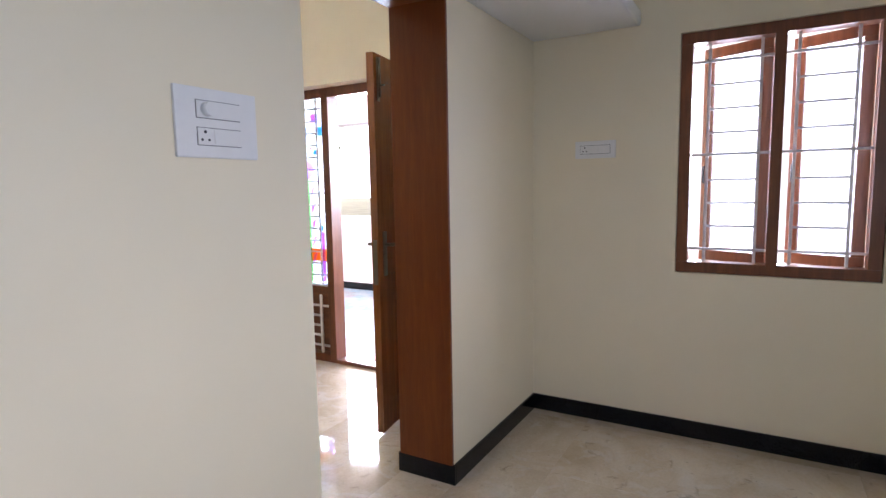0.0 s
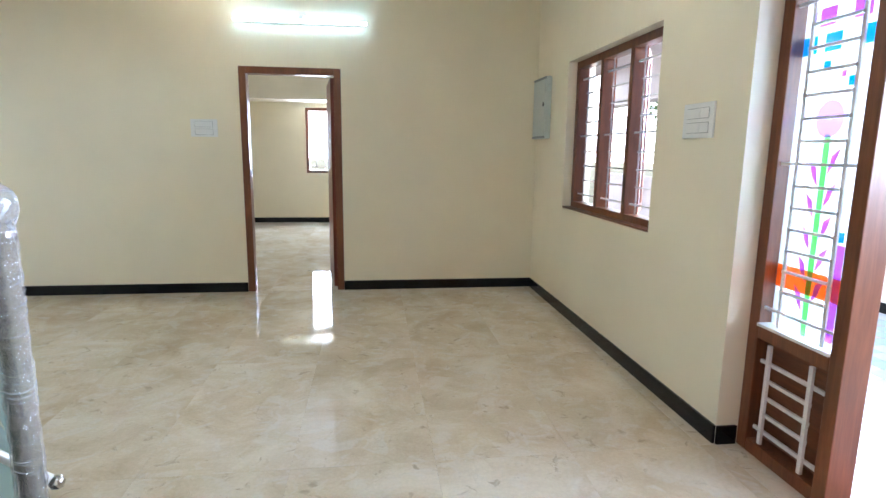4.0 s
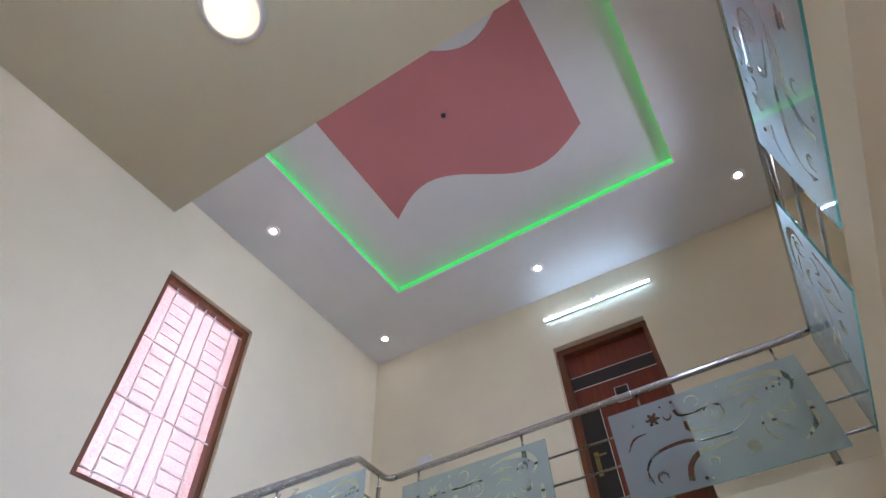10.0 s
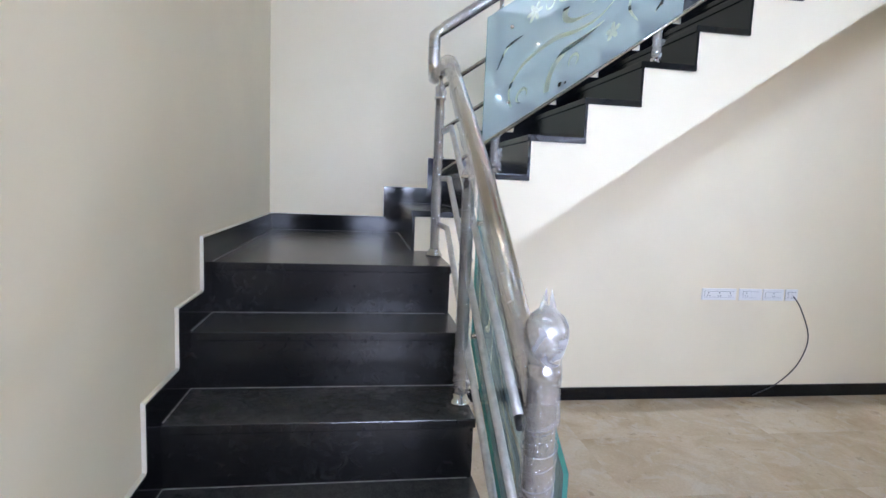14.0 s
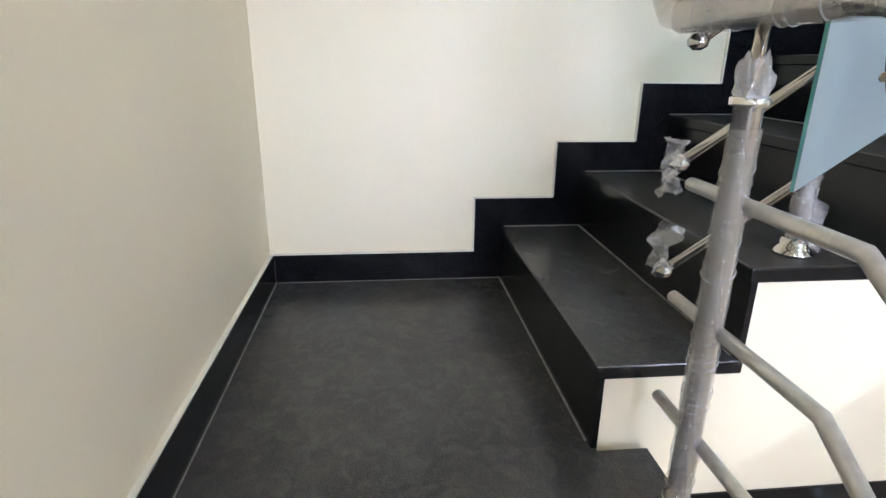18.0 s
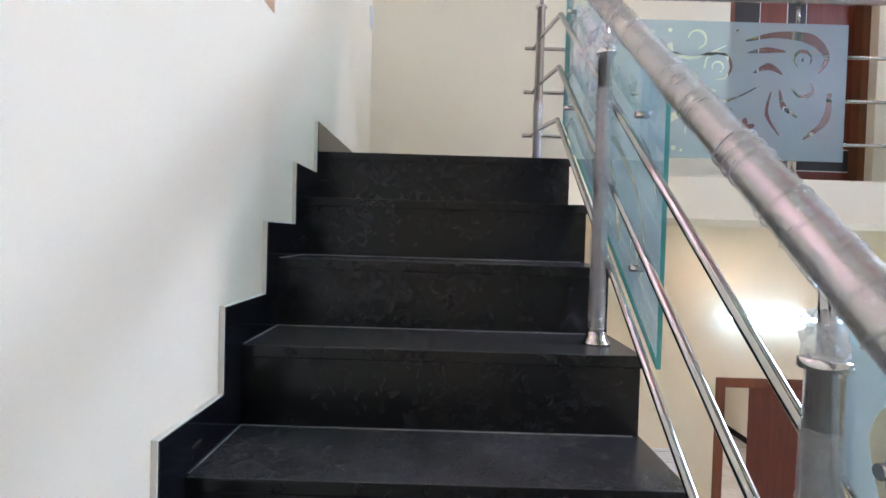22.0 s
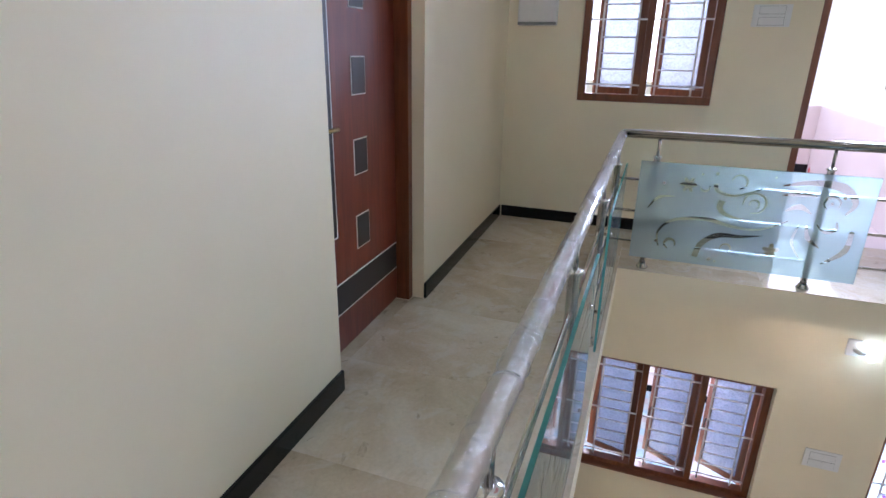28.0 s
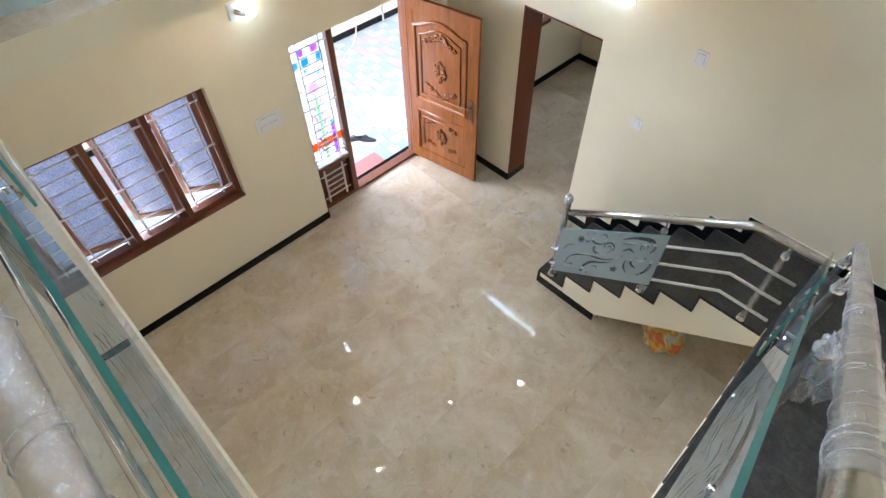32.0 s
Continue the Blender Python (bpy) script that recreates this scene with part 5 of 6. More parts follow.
FL = structure(new("floor"), "glossy beige marble-look tiled floor", "floor")
tiles(FL, [(XB, 0, 0, W), (-1.87, -1.012, -0.28, 0), (XB, 0, -2.75, -0.28), (0, 0.112, 0.42, 1.9), (-2.8, -1.885, W, W + 0.2), (XB, 0, W + 0.2, 10.4)], 0, 0.63, 1.26, -0.71, 0.63)
UF = structure(new("floor_gallery"), "glossy beige tiled gallery floor", "floor")
tiles(UF, [(XB, SX, GY + 0.06, W), (SX, 0, GY, W + 0.03), (GX, 0, 0, GY), (GE, GX, 0, GP), (0, 0.23, 2.07, 2.97), (-2.76, -1.93, W + 0.03, W + 0.18)], H, 0.63, 1.26, -0.71, 0.63)
for ob in (FL, UF):
    ob.location = (0, 0, 0)

# ---- film wrapping on the rails ----
def film_wrap(parent, a, b, r, pitch=0.055):
    """Clear film wound round a rail from a to b: a loose sleeve, and the raised slanting edges of its turns."""
    a, b = Vector(a), Vector(b)
    d = b - a
    L = d.length
    d.normalize()
    s = d.cross(Vector((0, 0, 1)) if abs(d.z) < 0.9 else Vector((1, 0, 0))).normalized()
    u = s.cross(d)
    rnd = random.Random(int(L * 1000))
    bm = bmesh.new()
    n, m = int(L / 0.018), 18
    rings = []
    for k in range(n + 1):
        ring = []
        for q in range(m):
            t = 2 * math.pi * q / m
            p = a + d * (L * k / n)
            v = s * math.cos(t) + u * math.sin(t)
            loose = max(0.0, noise.noise((k * 0.16, q * 0.1, L))) * 0.0022 + 0.0010 * noise.noise((p + v * 0.05) * 60)
            ring.append(bm.verts.new(p + v * (r + 0.0018 + loose)))
        rings.append(ring)
    for r0, r1 in zip(rings, rings[1:]):
        for q in range(m):
            bm.faces.new((r0[q], r0[(q + 1) % m], r1[(q + 1) % m], r1[q])).smooth = True
    part("film_sleeve", bm, SLEEVE, parent, "wound clear protective film")
    at = 0.03
    while at < L - 0.03:
        lean = rnd.uniform(0.25, 0.65)
        turn = rnd.uniform(-0.5, 0.5)
        pts = []
        k0, k1 = 0, rnd.choice((20, 20, 17, 14))
        for k in range(k0, k1 + 1):
            t = 2 * math.pi * k / 20 + turn
            rr = r + 0.003 + 0.0022 * noise.noise((k * 0.5, at * 9, 0))
            pts.append(a + d * (at + lean * r * math.cos(t + 0.6)) + (s * math.cos(t) + u * math.sin(t)) * rr)
        bm = bmesh.new()
        tube_path(bm, pts, rnd.uniform(0.0004, 0.0013), 5)
        part("film_edge", bm, FILMSTUFF, parent, "raised edge of wound clear film")
        at += pitch * rnd.choice((0.35, 0.6, 1.0, 1.7, 2.6))


def film_clump(parent, at, r, tall=1.0, seed=0.0):
    bm = bmesh.new()
    bmesh.ops.create_icosphere(bm, subdivisions=3, radius=1.0)
    for v in bm.verts:
        k = 1 + 0.55 * noise.noise(v.co * 2.3 + Vector((seed, 0, 0))) + 0.25 * noise.noise(v.co * 6 + Vector((0, seed, 0)))
        v.co = Vector((v.co.x * r * k, v.co.y * r * k, v.co.z * r * k * tall))
    for f in bm.faces:
        f.smooth = False
    ob = part("film_clump", bm, FILMSTUFF, parent, "crumpled clear protective film")
    ob.location = at
    return ob


RAIL = [o for o in bpy.data.objects if o.name == "stair_railing"][0]
GRAIL = [o for o in bpy.data.objects if o.name == "gallery_railing"][0]
film_wrap(RAIL, (-2.42, 0.878, 1.115), (-3.70, 0.895, 1.953), 0.0272, 0.08)
film_wrap(RAIL, (-3.80, 0.895, 1.975), (-4.16, 0.895, 1.975), 0.0272, 0.06)
film_wrap(RAIL, (SRX - 0.03, 0.895, 2.05), (SRX - 0.03, 0.895, 2.175), 0.0272, 0.05)
film_wrap(RAIL, (SRX - 0.0295, 0.94, 2.225), (SRX, 3.60, 4.088), 0.0272, 0.045)
film_wrap(GRAIL, (-4.12, 4.078, H + 0.851), (-0.90, 4.078, H + 0.868), 0.0235, 0.05)
film_wrap(RAIL, (-2.37, 0.875, RISE + 0.04), (-2.37, 0.875, RISE + 0.992), 0.0285, 0.022)
film_wrap(RAIL, (-3.955, 0.895, RISE * 6 + 0.04), (-3.955, 0.895, RISE * 6 + 0.66), 0.0195, 0.03)
film_wrap(RAIL, (-3.21, 0.895, RISE * 4 + 0.05), (-3.21, 0.895, RISE * 4 + 0.70), 0.0195, 0.03)
for y, j in ((1.21, 2), (2.02, 5), (2.88, 8)):
    z = RISE * (6 + j)
    film_wrap(RAIL, (SRX, y, z + 0.04), (SRX, y, z + 0.66), 0.0192, 0.05)
film_wrap(RAIL, (SRX, 3.93, H + 0.04), (SRX, 3.93, H + 0.30), 0.0192, 0.05)
for k, (x, y, z) in enumerate(((-3.21, 0.895, 1.512), (-3.955, 0.895, 1.875), (SRX, 1.21, 2.30), (SRX, 2.02, 2.87), (SRX, 2.88, 3.47))):
    film_clump(RAIL, (x, y, z), 0.022, 1.7, k * 3.7)


def film_scrap(parent, at, w, h, seed, lean=(0.0, 0.0)):
    """A torn, crumpled strip of film hanging from its upper edge."""
    bm = bmesh.new()
    nu, nv = 10, 20
    grid = []
    for j in range(nv + 1):
        row = []
        for i in range(nu + 1):
            u, v = i / nu - 0.5, j / nv
            k = Vector((u * 4, v * 5, seed))
            tear = 1 + 0.3 * noise.noise((i * 0.55, seed, 2.0))
            ww = w * (1 - 0.35 * v)
            fold = 0.10 * w * abs(noise.noise(k * 2.6 + Vector((1, 9, 4))))
            p = Vector((u * ww + 0.22 * w * noise.noise(k * 0.7), 0.5 * w * noise.noise(k * 0.8 + Vector((7, 3, 1))) + fold, -v * h * tear))
            row.append(bm.verts.new(Vector(at) + p + Vector((lean[0] * v, lean[1] * v, 0))))
        grid.append(row)
    for r0, r1 in zip(grid, grid[1:]):
        for i in range(nu):
            bm.faces.new((r0[i], r0[i + 1], r1[i + 1], r1[i])).smooth = True
    return part("film_scrap", bm, FILMSTUFF, parent, "torn strip of clear protective film")


film_scrap(RAIL, (-4.17, 0.925, 1.62), 0.075, 0.10, 5.0, (-0.03, 0.0))
film_scrap(RAIL, (-4.17, 0.915, 1.775), 0.07, 0.11, 9.3, (-0.02, 0.01))
film_scrap(RAIL, (-4.22, 1.23, RISE * 8 + 0.13), 0.07, 0.11, 3.1, (0.03, 0.0))
film_scrap(RAIL, (-4.21, 2.04, RISE * 11 + 0.13), 0.07, 0.11, 4.7)
film_scrap(RAIL, (-4.215, 3.05, 3.64), 0.05, 0.20, 7.7, (-0.02, -0.05))
film_scrap(RAIL, (-4.21, 2.90, 3.54), 0.06, 0.24, 8.9, (-0.02, 0.02))
film_scrap(RAIL, (-3.24, 0.92, RISE * 4 + 0.12), 0.06, 0.10, 5.9)


# ---- switches and boxes ----
def board(name, at, normal, w, h, kind, label, group="switch boards"):
    """A wall plate at its middle, facing normal ('x', '-x', 'y', '-y'); kind picks its inserts."""
    b = empty(name, at, label, "switch board", group)
    turn = {"-y": 0, "x": 90, "y": 180, "-x": -90}[normal]
    b.matrix_local = Matrix.Translation(at) @ Matrix.Rotation(radians(turn), 4, "Z")
    part("plate", bmesh_box(-w / 2, w / 2, -0.010, -0.0005, -h / 2, h / 2), PLASTIC, b, "", 0.003)

    def slot(x0, x1, z0, z1):
        part("gap", bmesh_box(x0 - 0.0015, x1 + 0.0015, -0.0105, -0.0095, z0 - 0.0015, z1 + 0.0015), DARK, b)
        part("module", bmesh_box(x0, x1, -0.013, -0.0102, z0, z1), PLASTIC, b, "", 0.001)

    def socket(x, z):
        for dx, dz, r in ((0, 0.011, 0.0042), (-0.0095, -0.008, 0.0034), (0.0095, -0.008, 0.0034)):
            bm = bmesh.new()
            tube_path(bm, [(x + dx, -0.0136, z + dz), (x + dx, -0.0128, z + dz)], r, 8)
            part("pin_hole", bm, DARK, b)

    if kind == "regulator":
        slot(-0.062, 0.062, 0.012, 0.052)
        slot(-0.062, 0.062, -0.052, -0.012)
        bm = bmesh.new()
        tube_path(bm, [(-0.036, -0.013, 0.032), (-0.036, -0.034, 0.032)], 0.0165, 18)
        part("knob", bm, PLASTIC, b, "round fan regulator knob")
        socket(-0.042, -0.032)
        part("rocker", bmesh_box(-0.018, 0.004, -0.0165, -0.013, -0.048, -0.016), PLASTIC, b, "", 0.001)
    elif kind == "row":
        slot(-w / 2 + 0.03, w / 2 - 0.03, -0.022, 0.022)
        socket(-w / 2 + 0.055, 0.0)
        part("rocker", bmesh_box(0.0, 0.022, -0.0165, -0.013, -0.018, 0.018), PLASTIC, b, "", 0.001)
    elif kind == "double":
        for z in (-0.035, 0.035):
            slot(-w / 2 + 0.04, w / 2 - 0.04, z - 0.024, z + 0.024)
            part("rocker", bmesh_box(0.0, 0.022, -0.0165, -0.013, z - 0.018, z + 0.018), PLASTIC, b, "", 0.001)
    elif kind == "small":
        slot(-w / 2 + 0.02, w / 2 - 0.02, -h / 2 + 0.022, h / 2 - 0.022)
        part("rocker", bmesh_box(-0.010, 0.010, -0.0165, -0.013, -0.018, 0.018), PLASTIC, b, "", 0.001)
    elif kind == "sockets":
        slot(-w / 2 + 0.02, w / 2 - 0.02, -0.020, 0.020)
        k = max(1, int(w / 0.09))
        for i in range(k):
            socket(-w / 2 + 0.05 + i * (w - 0.1) / max(1, k - 1) if k > 1 else 0.0, 0.0)
    return b


board("switch_board", (-2.18, -0.28, 1.51), "-y", 0.235, 0.165, "regulator", "white switch board with fan regulator and socket")
board("switch_board", (0.0, -0.642, 1.542), "-x", 0.222, 0.095, "row", "white switch board beside the window")
board("switch_board", (-3.12, W, 1.543), "-y", 0.235, 0.157, "double", "white switch board beside the bedroom door")
board("switch_board", (0.0, 2.262, 1.522), "-x", 0.26, 0.17, "double", "white switch board beside the entrance")
board("switch_board", (XB, 3.135, 0.776), "x", 0.27, 0.085, "sockets", "white socket board under the stairs")
board("switch_board", (XB, 3.385, 0.776), "x", 0.18, 0.085, "row", "white switch board under the stairs")
board("switch_board", (XB, 3.57, 0.776), "x", 0.17, 0.085, "sockets", "white socket board under the stairs")
board("switch_board", (XB, 3.72, 0.776), "x", 0.10, 0.085, "small", "white cable outlet plate under the stairs")
board("switch_board", (-2.703, 0.0, 2.326), "y", 0.10, 0.12, "small", "small white switch plate high on the wall")
board("switch_board", (-2.37, 0.0, 1.558), "y", 0.10, 0.10, "small", "small white switch plate by the stairs")
board("switch_board", (XB, 4.89, 2.26), "x", 0.09, 0.10, "small", "small white switch plate near the corner")
board("switch_board", (-4.40, W, 4.72), "-y", 0.16, 0.15, "small", "white switch plate on the upper landing wall")
board("switch_board", (XB, 4.84, 4.28), "x", 0.09, 0.12, "small", "small white switch plate on the landing wall")
board("switch_board", (0.0, 3.26, 4.877), "-x", 0.232, 0.14, "double", "white switch board beside the balcony door")


def cable():
    c = tagged(new("loose_cable"), "thin black cable hanging from a wall outlet", "cable")
    pts = curve_3d([(XB + 0.012, 3.725, 0.775), (XB + 0.03, 3.79, 0.68), (XB + 0.025, 3.885, 0.46), (XB + 0.02, 3.83, 0.26), (XB + 0.018, 3.68, 0.11), (XB + 0.022, 3.48, 0.02)])
    bm = bmesh.new()
    tube_path(bm, pts, 0.004, 6)
    part("cord", bm, DARK, c)


def curve_3d(pts, n=6):
    out = []
    p = [Vector(q) for q in (pts[0], *pts, pts[-1])]
    for k in range(1, len(p) - 2):
        for s in range(n):
            t = s / n
            a, b, c, d = p[k - 1], p[k], p[k + 1], p[k + 2]
            out.append(0.5 * (2 * b + (c - a) * t + (2 * a - 5 * b + 4 * c - d) * t * t + (3 * b - a - 3 * c + d) * t ** 3))
    return out + [p[-1]]


cable()


def fuse_box(name, y0, y1, z0, z1, deep, material, label):
    b = empty(name, (0, (y0 + y1) / 2, z0), label, "fuse box")
    w, h = y1 - y0, z1 - z0
    part("case", bmesh_box(-deep, -0.001, -w / 2, w / 2, 0, h), material, b, "", 0.012)
    part("lid", bmesh_box(-deep - 0.008, -deep, -w / 2 + 0.012, w / 2 - 0.012, 0.03, h - 0.03), material, b, "", 0.004)
    part("latch", bmesh_box(-deep - 0.013, -deep - 0.008, -w / 2 + 0.02, -w / 2 + 0.055, h * 0.52, h * 0.52 + 0.035), DARK, b, "small dark latch")
    for z in (0.0, h - 0.028):
        part("end_cap", bmesh_box(-deep - 0.006, -deep + 0.001, -w / 2 + 0.004, w / 2 - 0.004, z + 0.004, z + 0.024), mat_cap, b, "darker grey end strip")


mat_cap = mat_plain("mid_grey_plastic", (0.22, 0.23, 0.23), 0.45)
fuse_box("fuse_box", 4.60, 4.97, 1.485, 2.035, 0.055, GREYBOX, "grey-green metal fuse box on the wall")
fuse_box("fuse_box", 4.69, 4.99, 4.815, 5.22, 0.055, PLASTIC, "white metal fuse box on the gallery wall")

dd = empty("ceiling_plate", (-0.72, 3.42, SL), "round white blank plate under the gallery", "ceiling plate")
bm = bmesh.new()
lathe(bm, (0, 0, -0.008), [(0.04, 0), (0.048, 0.004), (0.048, 0.0075)], 20)
part("disc", bm, PLASTIC, dd)


# ---- bag under the stairs ----
def waste_bag():
    m, nt, b = nodes_of("printed_plastic_sack")
    n = noise_tex(nt, coords(nt), 9.0, 3, 0.5, 0.6)
    r = ramp(nt, n.outputs[0], [(0.34, (0.75, 0.72, 0.62)), (0.44, (0.72, 0.42, 0.06)), (0.55, (0.70, 0.16, 0.05)), (0.66, (0.60, 0.45, 0.10))])
    r.color_ramp.interpolation = "CONSTANT"
    nt.links.new(r.outputs[0], b.inputs["Base Color"])
    b.inputs["Roughness"].default_value = 0.3
    g = tagged(new("plastic_sack"), "crumpled orange and yellow plastic sack on the floor", "bag")
    bm = bmesh.new()
    bmesh.ops.create_icosphere(bm, subdivisions=4, radius=1.0)
    for v in bm.verts:
        k = 1 + 0.22 * noise.noise(v.co * 1.9) + 0.14 * noise.noise(v.co * 5.0) + 0.05 * noise.noise(v.co * 12.0)
        v.co = Vector((v.co.x * 0.19 * k, v.co.y * 0.17 * k, max(-0.075, v.co.z * 0.13 * k)))
    for f in bm.faces:
        f.smooth = True
    part("sack", bm, m, g)
    g.location = (-3.50, 0.62, 0.076)


waste_bag()


# ---- porch and outdoors ----
PAVE = [mat_plain(n, c, 0.5) for n, c in (("pale_blue_paver", (0.27, 0.39, 0.49)), ("pale_pink_paver", (0.39, 0.355, 0.385)), ("grey_white_paver", (0.38, 0.43, 0.46)))]
PF = -0.09
porch = structure(boxes("porch_floor", [(0.23, 3.3, -3.0, 10.6, -0.4, PF - 0.022)], PAVE[2]), "chequered porch floor", "floor")
pm = {}
for i in range(10):
    for j in range(-8, 14):
        k = (i * 2 + j * 3 + (i * j) % 3) % 3
        if k not in pm:
            bm = bmesh.new()
            for q in range(4):
                u, v = 0.15 * (q % 2), 0.15 * (q // 2)
                nf = len(bm.faces)
                box(bm, u + 0.002, u + 0.148, v + 0.002, v + 0.148, -0.02, 0)
                bm.faces.ensure_lookup_table()
                for f in bm.faces[nf:]:
                    f.material_index = 1 if q in (0, 3) else 0
            pm[k] = mesh_of("paver", bm, [PAVE[k], PAVE[(k + 2) % 3]])
        t = new("paver", pm[k])
        t.parent = porch
        t.location = (0.24 + i * 0.3, j * 0.3, PF)
structure(boxes("porch_step", [(0.30, 0.58, 0.78, 1.42, PF + 0.001, PF + 0.03)], mat_plain("red_oxide_tile", (0.50, 0.14, 0.12), 0.4), None, "", 0.004), "red oxide door step tile", "step")
structure(boxes("threshold", [(0.225, 0.30, 0.42, 1.9, -0.3, 0.004)], GRANITE), "black granite door threshold", "threshold")
structure(boxes("porch_parapet", [(3.15, 3.3, -3.0, 10.6, -0.4, 0.97)], PORCH_PINK, None, "", 0.01), "pale pink porch parapet wall", "wall")
structure(boxes("baseboard", [(3.135, 3.15, -3.0, 10.6, PF, PF + 0.1)], GRANITE), "black granite skirting", "skirting")
structure(boxes("porch_beam", [(3.0, 3.3, 1.95, 10.6, 2.25, 2.9)], PORCH_PINK, None, "", 0.01), "pale pink porch beam", "beam")
structure(boxes("porch_column", [(3.02, 3.3, 4.75, 5.05, PF, 2.25)], PORCH_PINK, None, "", 0.01), "pale pink porch column", "column")
structure(boxes("balcony_slab", [(0.23, 3.55, 1.95, 10.6, 2.9, H - 0.02)], PORCH_PINK), "balcony floor slab", "slab")
structure(boxes("balcony_parapet", [(3.40, 3.55, 1.95, 10.6, H - 0.02, 4.08), (0.23, 3.40, 1.93, 2.05, H - 0.02, 4.08)], PORCH_PINK, None, "", 0.01), "pale pink balcony parapet", "wall")
structure(boxes("baseboard", [(3.385, 3.40, 2.05, 10.6, H - 0.019, H + 0.09)], GRANITE), "black granite skirting", "skirting")
ball = tagged(new("red_ball"), "small red plastic ball on the balcony", "ball")
bm = bmesh.new()
bmesh.ops.create_uvsphere(bm, u_segments=16, v_segments=10, radius=0.06)
for f in bm.faces:
    f.smooth = True
part("shell", bm, mat_plain("red_plastic", (0.65, 0.03, 0.04), 0.35), ball)
ball.location = (3.28, 2.0, H + 0.041)


def cardboard(corner, w, d, turn, lift):
    c = tagged(new("cardboard_sheet"), "white cardboard sheet lying on the porch", "cardboard", "cardboard sheets")
    c.matrix_local = Matrix.Translation((*corner, PF + lift)) @ Matrix.Rotation(radians(turn), 4, "Z")
    bm = bmesh.new()
    box(bm, 0, w, 0, d, 0, 0.006)
    box(bm, 0.01, w - 0.01, d + 0.003, d + 0.09, 0.0, 0.006)
    part("sheet", bm, mat_plain("white_cardboard", (0.75, 0.74, 0.71), 0.7), c, "", 0.001)


cardboard((0.74, 0.08), 0.66, 0.42, -36, 0.002)
cardboard((0.60, -0.10), 0.20, 0.22, -15, 0.009)


def slipper(x, y, turn):
    s = tagged(new("slipper"), "dark rubber slipper on the porch", "slipper", "slippers")
    s.matrix_local = Matrix.Translation((x, y, PF + 0.0005)) @ Matrix.Rotation(radians(turn), 4, "Z")
    bm = bmesh.new()
    n = 20
    pts = []
    for k in range(n):
        a = 2 * math.pi * k / n
        pts.append((0.125 * math.cos(a), (0.043 + 0.008 * math.cos(a)) * math.sin(a)))
    prism(bm, pts, 2, 0, 0.018)
    part("sole", bm, DARK, s)
    bm = bmesh.new()
    tube_path(bm, [(0.0, -0.042, 0.018), (0.03, -0.03, 0.05), (0.07, 0.0, 0.03), (0.03, 0.03, 0.05), (0.0, 0.042, 0.018)], 0.007, 6)
    part("strap", bm, DARK, s)


slipper(0.98, 0.76, 60)
slipper(0.86, 0.66, 35)


def hose():
    h = tagged(new("garden_hose"), "pale garden hose on the porch", "hose")
    bm = bmesh.new()
    tube_path(bm, curve_3d([(3.10, -1.0, 0.75), (3.05, -0.95, 0.4), (2.95, -0.8, PF + 0.05), (2.7, -0.4, PF + 0.013), (2.55, -0.1, PF + 0.013), (2.75, 0.1, PF + 0.013)]), 0.012, 8)
    part("pipe", bm, mat_plain("pale_hose_plastic", (0.62, 0.55, 0.42), 0.45), h)
    t = tagged(new("water_pipe"), "grey water pipe with tap on the porch wall", "pipe")
    bm = bmesh.new()
    tube_path(bm, [(3.08, -1.5, PF), (3.08, -1.5, 0.55), (3.03, -1.5, 0.60), (2.96, -1.5, 0.57)], 0.014, 8)
    part("riser_pipe", bm, PLASTIC, t)


hose()

GRASS = mat_plain("dry_grass_ground", (0.16, 0.15, 0.08), 0.9, 0.0, 0.3, 0.8)
bm = bmesh.new()
box(bm, -300, 300, -300, 300, -0.9, -0.41)
structure(part("ground", bm, GRASS), "dry grassy ground", "ground")


def neighbour(x0, x1, y0, y1, h, colour, wins, label):
    n = tagged(new("house"), label, "house")
    wallm = mat_paint("house_paint", colour, 0.7)
    part("shell", bmesh_box(x0, x1, y0, y1, -0.41, h), wallm, n)
    part("roof_slab", bmesh_box(x0 - 0.3, x1 + 0.3, y0 - 0.3, y1 + 0.3, h, h + 0.2), wallm, n)
    for side, u, z in wins:
        w = new("window")
        w.parent = n
        if side == "x":
            part("frame", bmesh_box(x0 - 0.04, x0 - 0.001, u - 0.35, u + 0.35, z, z + 0.8), TEAK, w)
            part("pane", bmesh_box(x0 - 0.05, x0 - 0.041, u - 0.28, u + 0.28, z + 0.07, z + 0.73), GREYBOX, w)
        else:
            part("frame", bmesh_box(u - 0.35, u + 0.35, y1 + 0.001, y1 + 0.04, z, z + 0.8), TEAK, w)
            part("pane", bmesh_box(u - 0.28, u + 0.28, y1 + 0.041, y1 + 0.05, z + 0.07, z + 0.73), DARK, w)


neighbour(20, 28, -12, 1.0, 7.5, (0.80, 0.78, 0.74), [("x", -4.0, 3.6), ("x", -8.0, 3.6), ("x", -4.0, 0.8)], "white neighbouring house across the road")
neighbour(-12, -7.6, -3, 9, 7.0, (0.85, 0.62, 0.62), [], "pink painted neighbouring house")


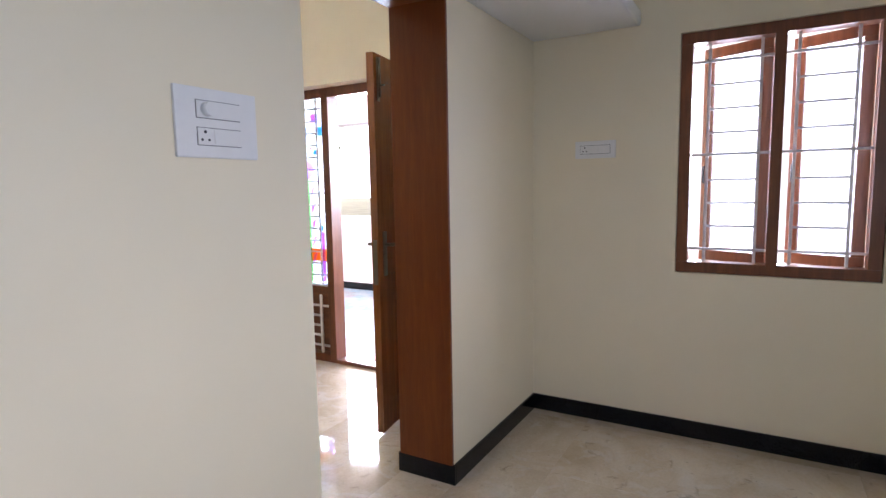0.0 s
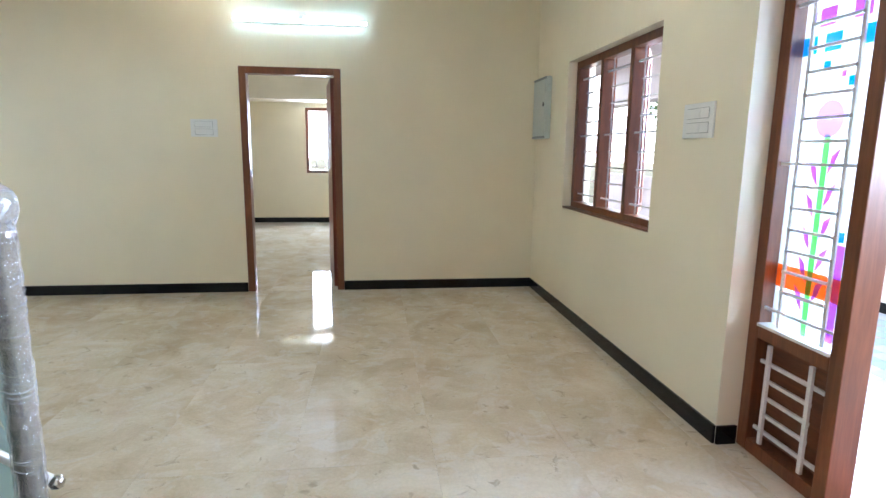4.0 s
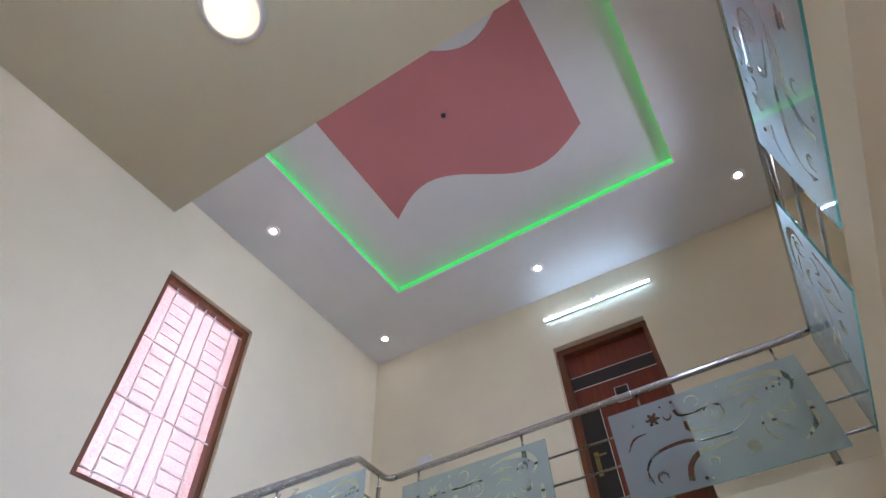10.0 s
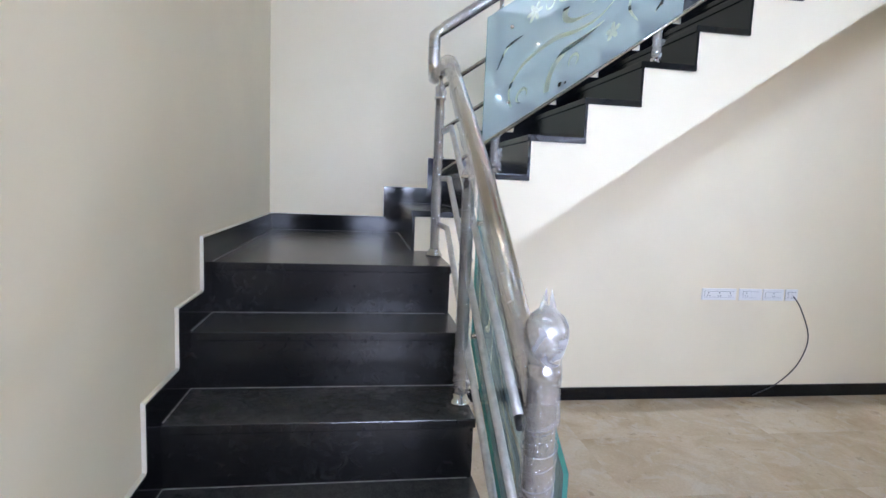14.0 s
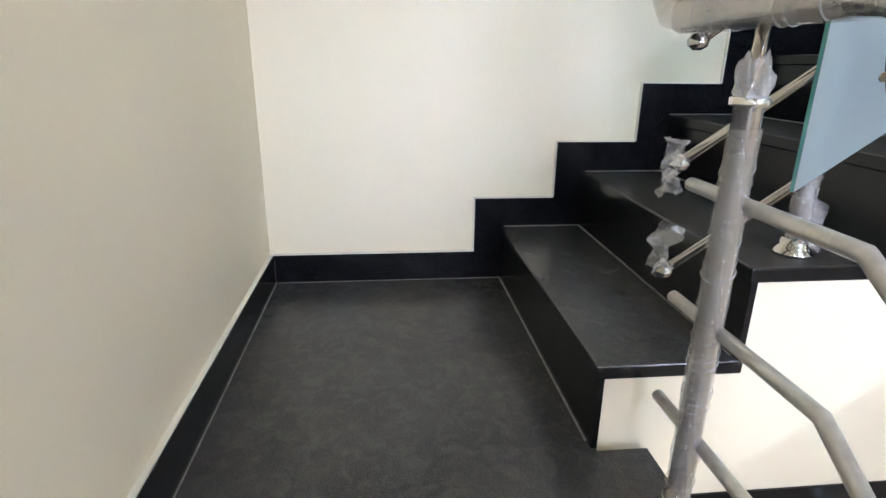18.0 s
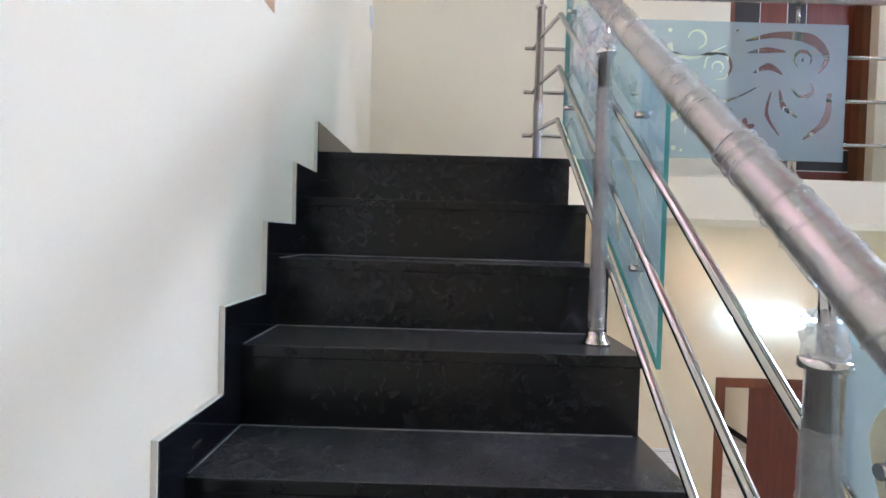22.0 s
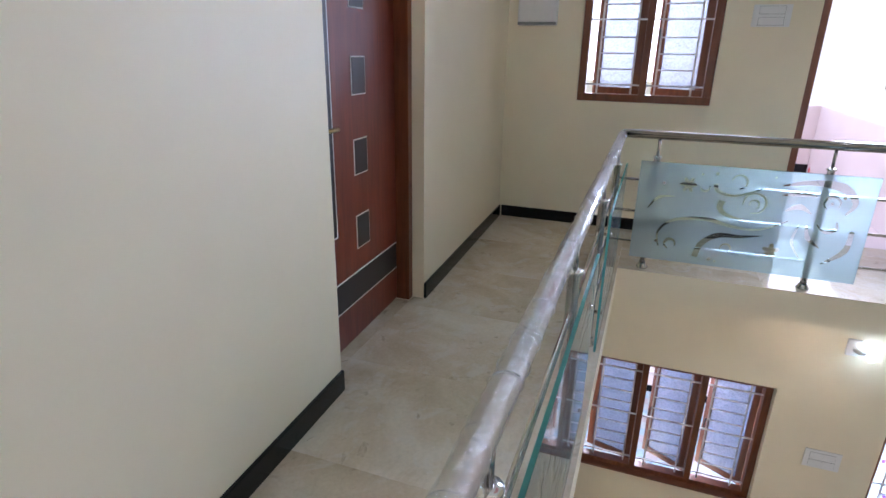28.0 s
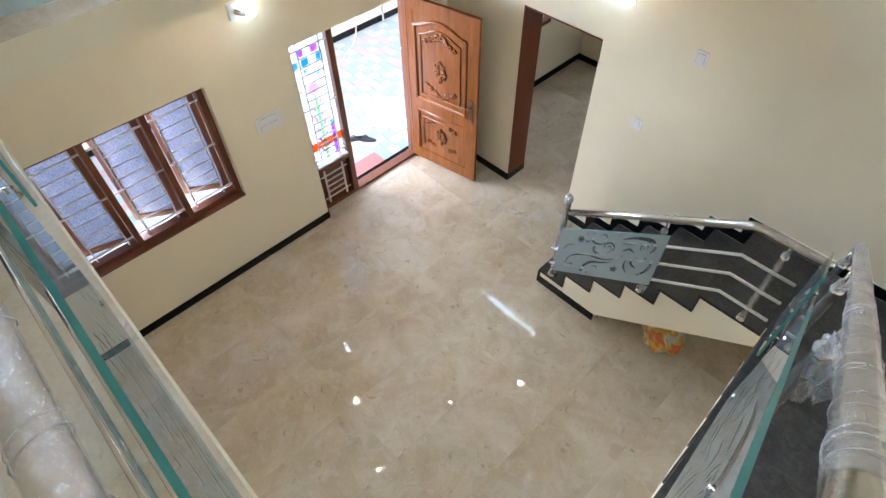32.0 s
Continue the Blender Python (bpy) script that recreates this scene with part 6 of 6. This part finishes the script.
def tree(x, y, h, seed, label):
    t = tagged(new("tree"), label, "tree", "trees")
    rnd = random.Random(seed)
    bm = bmesh.new()
    tube_path(bm, [(x, y, -0.41), (x + 0.1, y, h * 0.35), (x - 0.05, y + 0.1, h * 0.7)], 0.13, 8)
    ends = []
    for k in range(9):
        a, e = rnd.uniform(0, 6.28), rnd.uniform(0.5, 1.2)
        z0 = h * rnd.uniform(0.35, 0.65)
        q = (x + math.cos(a) * e * h * 0.22, y + math.sin(a) * e * h * 0.22, z0 + h * rnd.uniform(0.1, 0.3))
        tube_path(bm, [(x, y, z0), ((x + q[0]) / 2, (y + q[1]) / 2, (z0 + q[2]) / 2 + 0.1), q], 0.04, 6)
        ends.append(q)
    part("trunk", bm, mat_plain("bark", (0.12, 0.085, 0.06), 0.9), t)
    bm = bmesh.new()
    for q in ends:
        for k in range(120):
            p = Vector(q) + Vector((rnd.gauss(0, 0.42), rnd.gauss(0, 0.42), rnd.gauss(0, 0.32)))
            d = Vector((rnd.uniform(-1, 1), rnd.uniform(-1, 1), rnd.uniform(-0.7, 0.5))).normalized() * rnd.uniform(0.09, 0.2)
            w = d.cross(Vector((rnd.uniform(-1, 1), rnd.uniform(-1, 1), 1))).normalized() * 0.045
            bm.faces.new([bm.verts.new(p + o) for o in (-d, w, d, -w)])
    part("crown", bm, mat_plain("leaf_green", (0.07, 0.13, 0.035), 0.6, 0.0, 0.35, 3.0), t)


for k, (x, y, h) in enumerate(((13, 16, 5.2), (12.0, 13.4, 4.2), (9.5, 17.5, 5.0), (10.5, 20.5, 4.6))):
    tree(x, y, h, 11 + k, "leafy green tree beyond the porch")


def haze():
    """A plain pale band of far haze round the horizon."""
    m, nt, bs = nodes_of("far_haze")
    bs.inputs["Base Color"].default_value = (0.8, 0.85, 0.9, 1)
    bs.inputs["Emission Color"].default_value = (0.90, 0.94, 1.0, 1)
    bs.inputs["Emission Strength"].default_value = 2.0
    bm = bmesh.new()
    n = 48
    ring = [[bm.verts.new((120 * math.cos(2 * math.pi * k / n), 120 * math.sin(2 * math.pi * k / n), z)) for k in range(n)] for z in (-0.5, 60.0)]
    for k in range(n):
        bm.faces.new((ring[0][k], ring[0][(k + 1) % n], ring[1][(k + 1) % n], ring[1][k]))
    structure(part("backdrop", bm, m), "pale hazy sky at the horizon", "backdrop")


haze()


# ---- the upper wall stands a little out of square ----
SKEW = Matrix(((1, 0, 0, 0), (0.03, 1, 0, 0.022), (0, 0, 1, 0), (0, 0, 0, 1)))
bpy.context.view_layer.update()
for ob in list(bpy.data.objects):
    top = ob
    while top.parent:
        top = top.parent
    if ob.type != "MESH":
        continue
    centre = sum((ob.matrix_world @ Vector(c) for c in ob.bound_box), Vector()) / 8
    if top.name in ("wall_upper_door", "door_2") or (centre.z > H + 0.01 and abs(centre.y - W) < 0.06 and -5.0 < centre.x < -0.1 and top.name.split(".")[0] in ("baseboard", "tube_light", "switch_board")):
        ob.data.transform(ob.matrix_world.inverted() @ SKEW @ ob.matrix_world)
